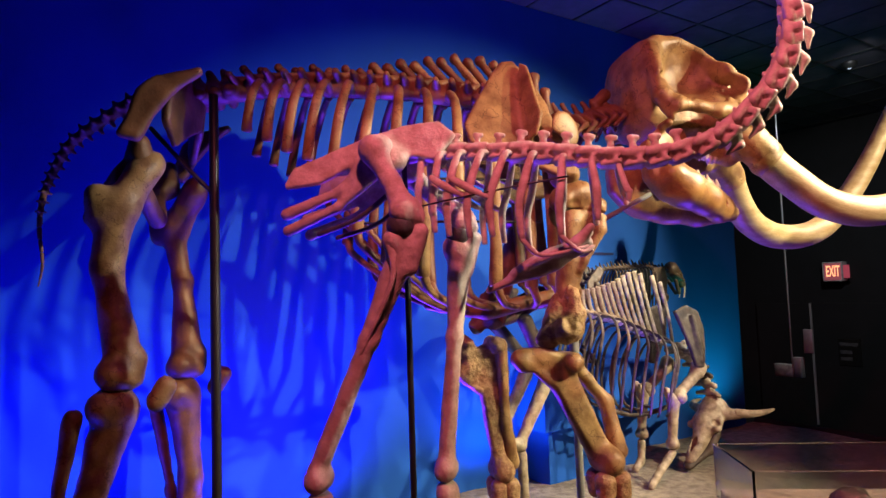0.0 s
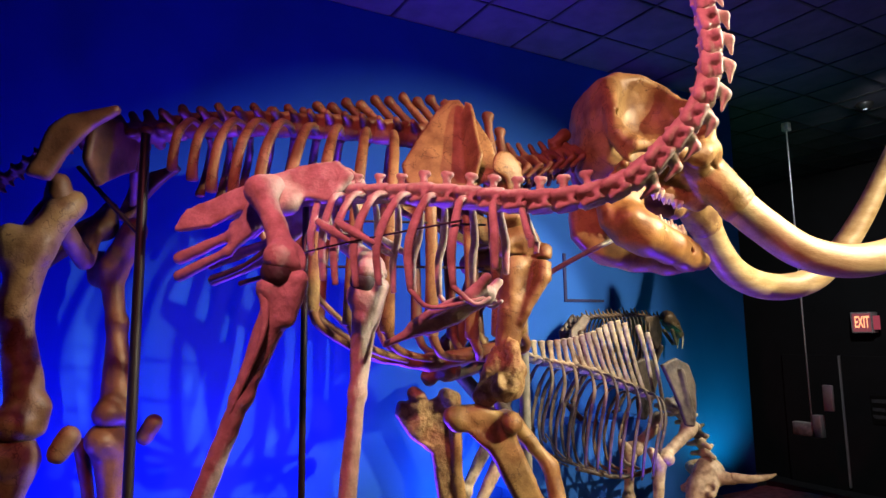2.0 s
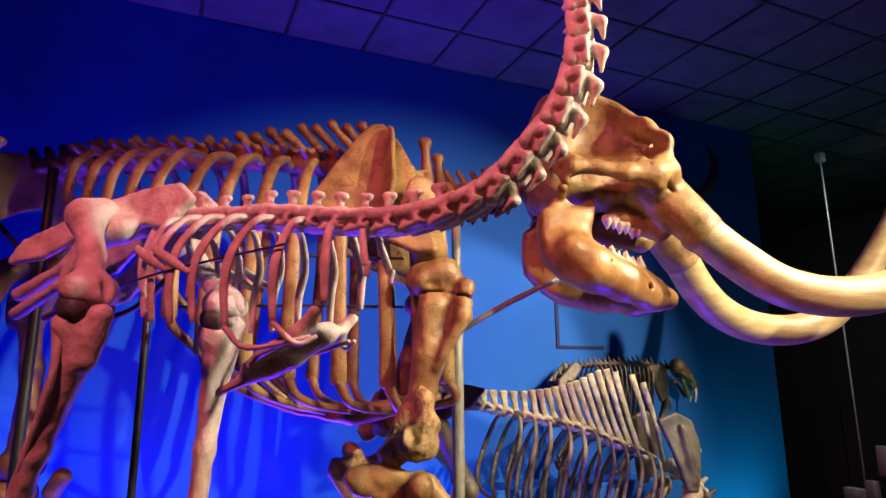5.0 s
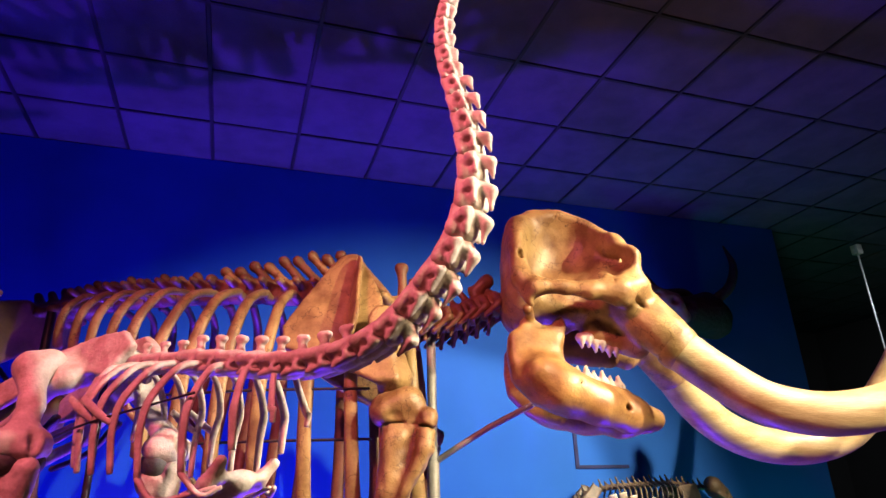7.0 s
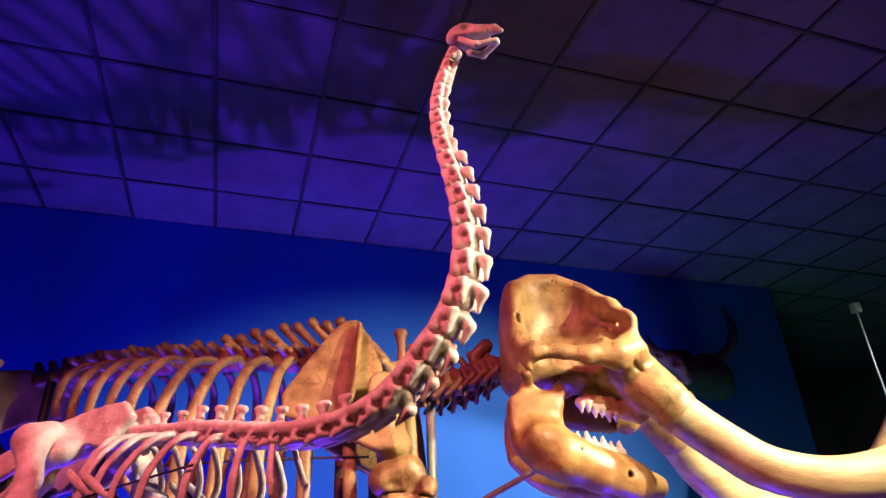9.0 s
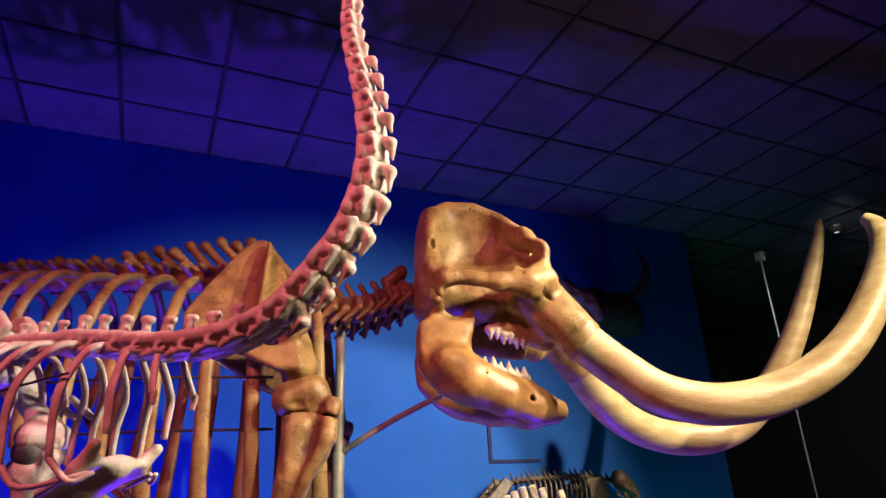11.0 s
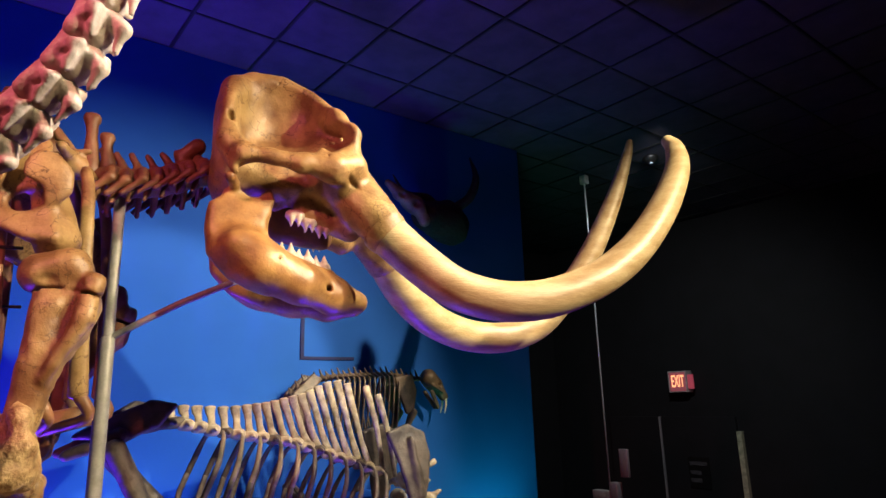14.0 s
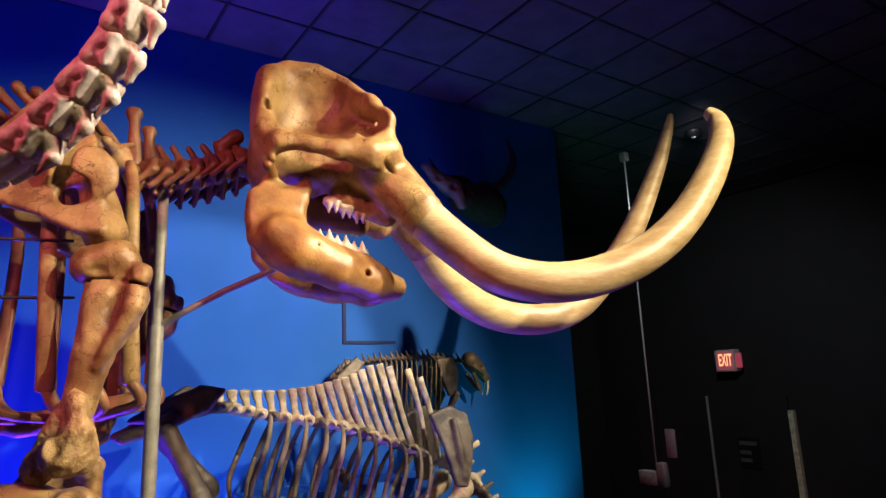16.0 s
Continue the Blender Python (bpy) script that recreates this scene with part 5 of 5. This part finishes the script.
def wall_mount():
    t = thing("horned_head_mount", "dark horned animal skull hung on the blue wall", "wall trophy", (5.45, 4.12, 3.25), 0)

    def field(p):
        f = cone(p, (0.30, 0.10, 0.0), (0.0, -0.02, -0.03), 0.20, 0.13)
        f = join(f, cone(p, (0.0, -0.02, -0.03), (-0.12, -0.06, 0.02), 0.10, 0.06), 0.05)
        f = join(f, cone(p, (0.42, 0.12, -0.05), (0.48, 0.12, 0.0), 0.16, 0.12), 0.06)
        f = cut(f, ball(p, (-0.02, -0.15, 0.0), (0.045, 0.05, 0.03)), 0.01)
        return np.maximum(f, p[:, 1] - 0.272)
    part("head", solid(field, (-0.3, -0.3, -0.35), (0.75, 0.30, 0.30), 0.018, 0.006, 40), HORN, t, "black shaggy head")
    part("bare_skull", bone([((-0.16, -0.08, 0.03), (-0.34, -0.10, 0.10), 0.085, 0.055), ((-0.34, -0.10, 0.10), (-0.46, -0.10, 0.18), 0.05, 0.03), ((-0.16, -0.12, 0.0), (-0.08, -0.10, -0.10), 0.06, 0.05)], 0.014, 0.03, 0.005, [((-0.20, -0.18, 0.02), (0.04, 0.05, 0.035)), ((-0.34, -0.15, 0.08), (0.035, 0.03, 0.02))]), GREY_MIX, t, "stained bare bone of the face")
    part("horn", tube([(0.35, 0.0, 0.10, 0.05, 0.05), (0.48, -0.08, 0.22, 0.045, 0.045), (0.55, -0.10, 0.42, 0.034, 0.034), (0.50, -0.08, 0.62, 0.008, 0.008)], 6, 12), HORN, t, "black upward-curving horn")
    part("horn", tube([(0.15, 0.05, 0.12, 0.045, 0.045), (0.02, 0.0, 0.16, 0.035, 0.035), (-0.25, -0.05, 0.14, 0.025, 0.025), (-0.38, -0.06, 0.28, 0.006, 0.006)], 6, 12), HORN, t, "black upward-curving horn")


wall_mount()
panel = thing("wall_panel_seam", "dark blue seam strip of a panel on the wall", "wall trim", kind="structure")
part("strip", box(bmesh.new(), (4.395, BACK - 0.012, 1.955), (4.425, BACK - 0.001, 2.40)), SEAM, panel, smooth=False)
part("strip", box(bmesh.new(), (4.426, BACK - 0.012, 1.955), (4.88, BACK - 0.001, 1.98)), SEAM, panel, smooth=False)


def hanging_rod():
    t = thing("ceiling_rod", "thin pale rod hanging from the dark ceiling with switch boxes", "rod", (8.29, 4.53, 0.09))
    part("rod", tube([(0, 0, 0.45, 0.010, 0.010), (0, 0, 2.5, 0.010, 0.010), (0, 0, TOP - 0.087, 0.010, 0.010)], 2, 8), CHROME, t)
    part("mount_box", box(bmesh.new(), (-0.04, -0.045, TOP - 0.20), (0.04, 0.045, TOP - 0.086), 0.01), WHITE, t, smooth=False)
    part("switch_box", box(bmesh.new(), (-0.05, -0.03, 0.30), (0.05, 0.22, 0.46), 0.01), WHITE, t, "pale plastic box")
    part("switch_box", box(bmesh.new(), (-0.06, -0.14, 0.30), (0.04, -0.035, 0.56), 0.01), CHROME, t, "shiny metal box")
    part("plate", box(bmesh.new(), (-0.02, -0.28, 0.62), (0.02, -0.17, 0.92), 0.006), CHROME, t)


hanging_rod()


def exit_sign():
    t = thing("exit_sign", "glowing red exit sign on the black wall", "exit sign", (11.25, 5.34, 1.76), 0)
    t.scale = (0.86, 0.86, 0.86)
    part("case", box(bmesh.new(), (-0.05, -0.17, -0.19), (0.146, 0.20, 0.19), 0.012), WHITE, t, "pale plastic case", smooth=False)
    part("panel", box(bmesh.new(), (-0.058, -0.15, -0.165), (-0.052, 0.165, 0.165)), glow("exit_panel", (0.36, 0.09, 0.11), 0.5), t, smooth=False)
    part("side_panel", box(bmesh.new(), (-0.02, -0.27, -0.13), (0.02, -0.172, 0.12), 0.004), glow("exit_side", (0.55, 0.08, 0.12), 0.4), t, smooth=False)
    cu = bpy.data.curves.new("exit_letters", "FONT")
    cu.body, cu.size, cu.extrude, cu.align_x, cu.align_y = "EXIT", 0.19, 0.002, "CENTER", "CENTER"
    cu.space_character = 1.0
    cu.offset = 0.003
    ob = new("letters", cu)
    ob.parent = t
    ob.matrix_basis = pose(-0.062, 0.0, 0.0, 90, 0, -90) @ Matrix.Diagonal((0.66, 1.55, 1, 1))
    cu.materials.append(glow("exit_letters", (1.0, 0.42, 0.20), 1.5))
    tagged(ob, "glowing orange letters")


exit_sign()


def doors():
    t = thing("door_1", "black double door with bright steel edge strip", "door", (11.4, 5.2, -0.9), kind="structure")
    part("leaf", box(bmesh.new(), (-0.06, 0.64, 0.0), (-0.002, 1.60, 2.13), 0.004), BLACK, t, smooth=False)
    part("leaf", box(bmesh.new(), (-0.06, -0.62, 0.0), (-0.002, 0.60, 2.13), 0.004), BLACK, t, smooth=False)
    part("edge_strip", box(bmesh.new(), (-0.075, 0.605, 0.05), (-0.005, 0.635, 2.13), 0.003), CHROME, t, "bright steel strip", smooth=False)
    part("light_strip", box(bmesh.new(), (-0.08, -0.70, 0.0), (-0.004, -0.625, 1.93), 0.003), mat("pale_yellow_strip", (0.75, 0.74, 0.48), None, 0.6, 20, 0), t, "pale yellow vertical strip", smooth=False)
    s = thing("fire_exit_notice", "dim notice with three lines of pale writing", "sign", (11.33, 5.22, 0.42))
    part("board", box(bmesh.new(), (-0.006, -0.17, -0.22), (0.006, 0.17, 0.22)), BLACK_STEEL, s, smooth=False)
    grey = mat("dim_lettering", (0.10, 0.10, 0.11), None, 0.7, 20, 0)
    for z, w in ((0.13, 0.14), (0.0, 0.09), (-0.11, 0.09)):
        part("line", box(bmesh.new(), (-0.010, 0.13 - 2 * w + 0.02, z - 0.028), (-0.007, 0.15, z + 0.028)), grey, s, smooth=False)


    r = thing("red_notice", "dim dark red notice on the black wall", "sign", (11.385, 5.04, 0.06))
    part("board", box(bmesh.new(), (-0.012, -0.20, -0.05), (0.012, 0.20, 0.05)), mat("dim_red_board", (0.10, 0.01, 0.015), None, 0.6, 20, 0), r, smooth=False)


doors()


def acrylic_case():
    m = bpy.data.materials.new("clear_acrylic")
    m.use_nodes = True
    bs = m.node_tree.nodes["Principled BSDF"]
    bs.inputs["Transmission Weight"].default_value, bs.inputs["Roughness"].default_value, bs.inputs["IOR"].default_value = 1.0, 0.06, 1.3
    bs.inputs["Base Color"].default_value = (0.9, 0.93, 0.95, 1)
    t = thing("acrylic_case", "open clear acrylic box with stones on a black stand", "display case", (2.38, 1.49, 0), -38)
    for lo, hi in (((0, 0, 0.66), (0.012, 0.46, 0.9)), ((0.012, 0, 0.66), (0.95, 0.012, 0.9)), ((0.012, 0.448, 0.66), (0.95, 0.46, 0.9)), ((0.938, 0.012, 0.66), (0.95, 0.448, 0.9))):
        ob = part("acrylic_side", box(bmesh.new(), lo, hi, 0.002), m, t, smooth=False)
        ob.visible_shadow = False
    part("stand", box(bmesh.new(), (0.02, 0.02, -0.03), (0.93, 0.44, 0.655), 0.01), BLACK, t, smooth=False)
    part("gravel_bed", box(bmesh.new(), (0.02, 0.02, 0.657), (0.93, 0.44, 0.70), 0.01), SAND, t, smooth=False)
    rock = thing("fossil_stone", "rough dark stone lying on the gravel", "stone", (2.72, 1.30, 0.70))
    part("stone", bone([((0, 0, 0.05), (0.08, 0.02, 0.06), 0.07, 0.05)], 0.012, 0.02, 0.012, freq=40), GREY_DARK, rock)
    card = thing("yellow_card", "yellow printed card leaning in the case", "card", (2.92, 1.02, 0.70), -48)
    part("sheet", box(bmesh.new(), (0, -0.08, 0), (0.006, 0.12, 0.14), 0, pose(0, 0, 0, 0, -25, 70)), mat("yellow_card", (0.75, 0.55, 0.05), None, 0.6, 20, 0), card, smooth=False)


acrylic_case()
lamp = thing("ceiling_lamp", "small round dark lamp with a pale lens under the ceiling", "lamp", (8.43, 3.65, TOP))
part("housing", tube([(0, 0, -0.03, 0.085, 0.085), (0, 0, -0.015, 0.09, 0.09), (0, 0, -0.004, 0.09, 0.09)], 2, 20), BLACK_STEEL, lamp)
part("lens", tube([(0, 0, -0.065, 0.032, 0.032), (0, 0, -0.050, 0.046, 0.046), (0, 0, -0.032, 0.050, 0.050)], 2, 20), glow("lamp_lens", (0.75, 0.82, 1.0), 0.12), lamp, "faintly glowing lens")
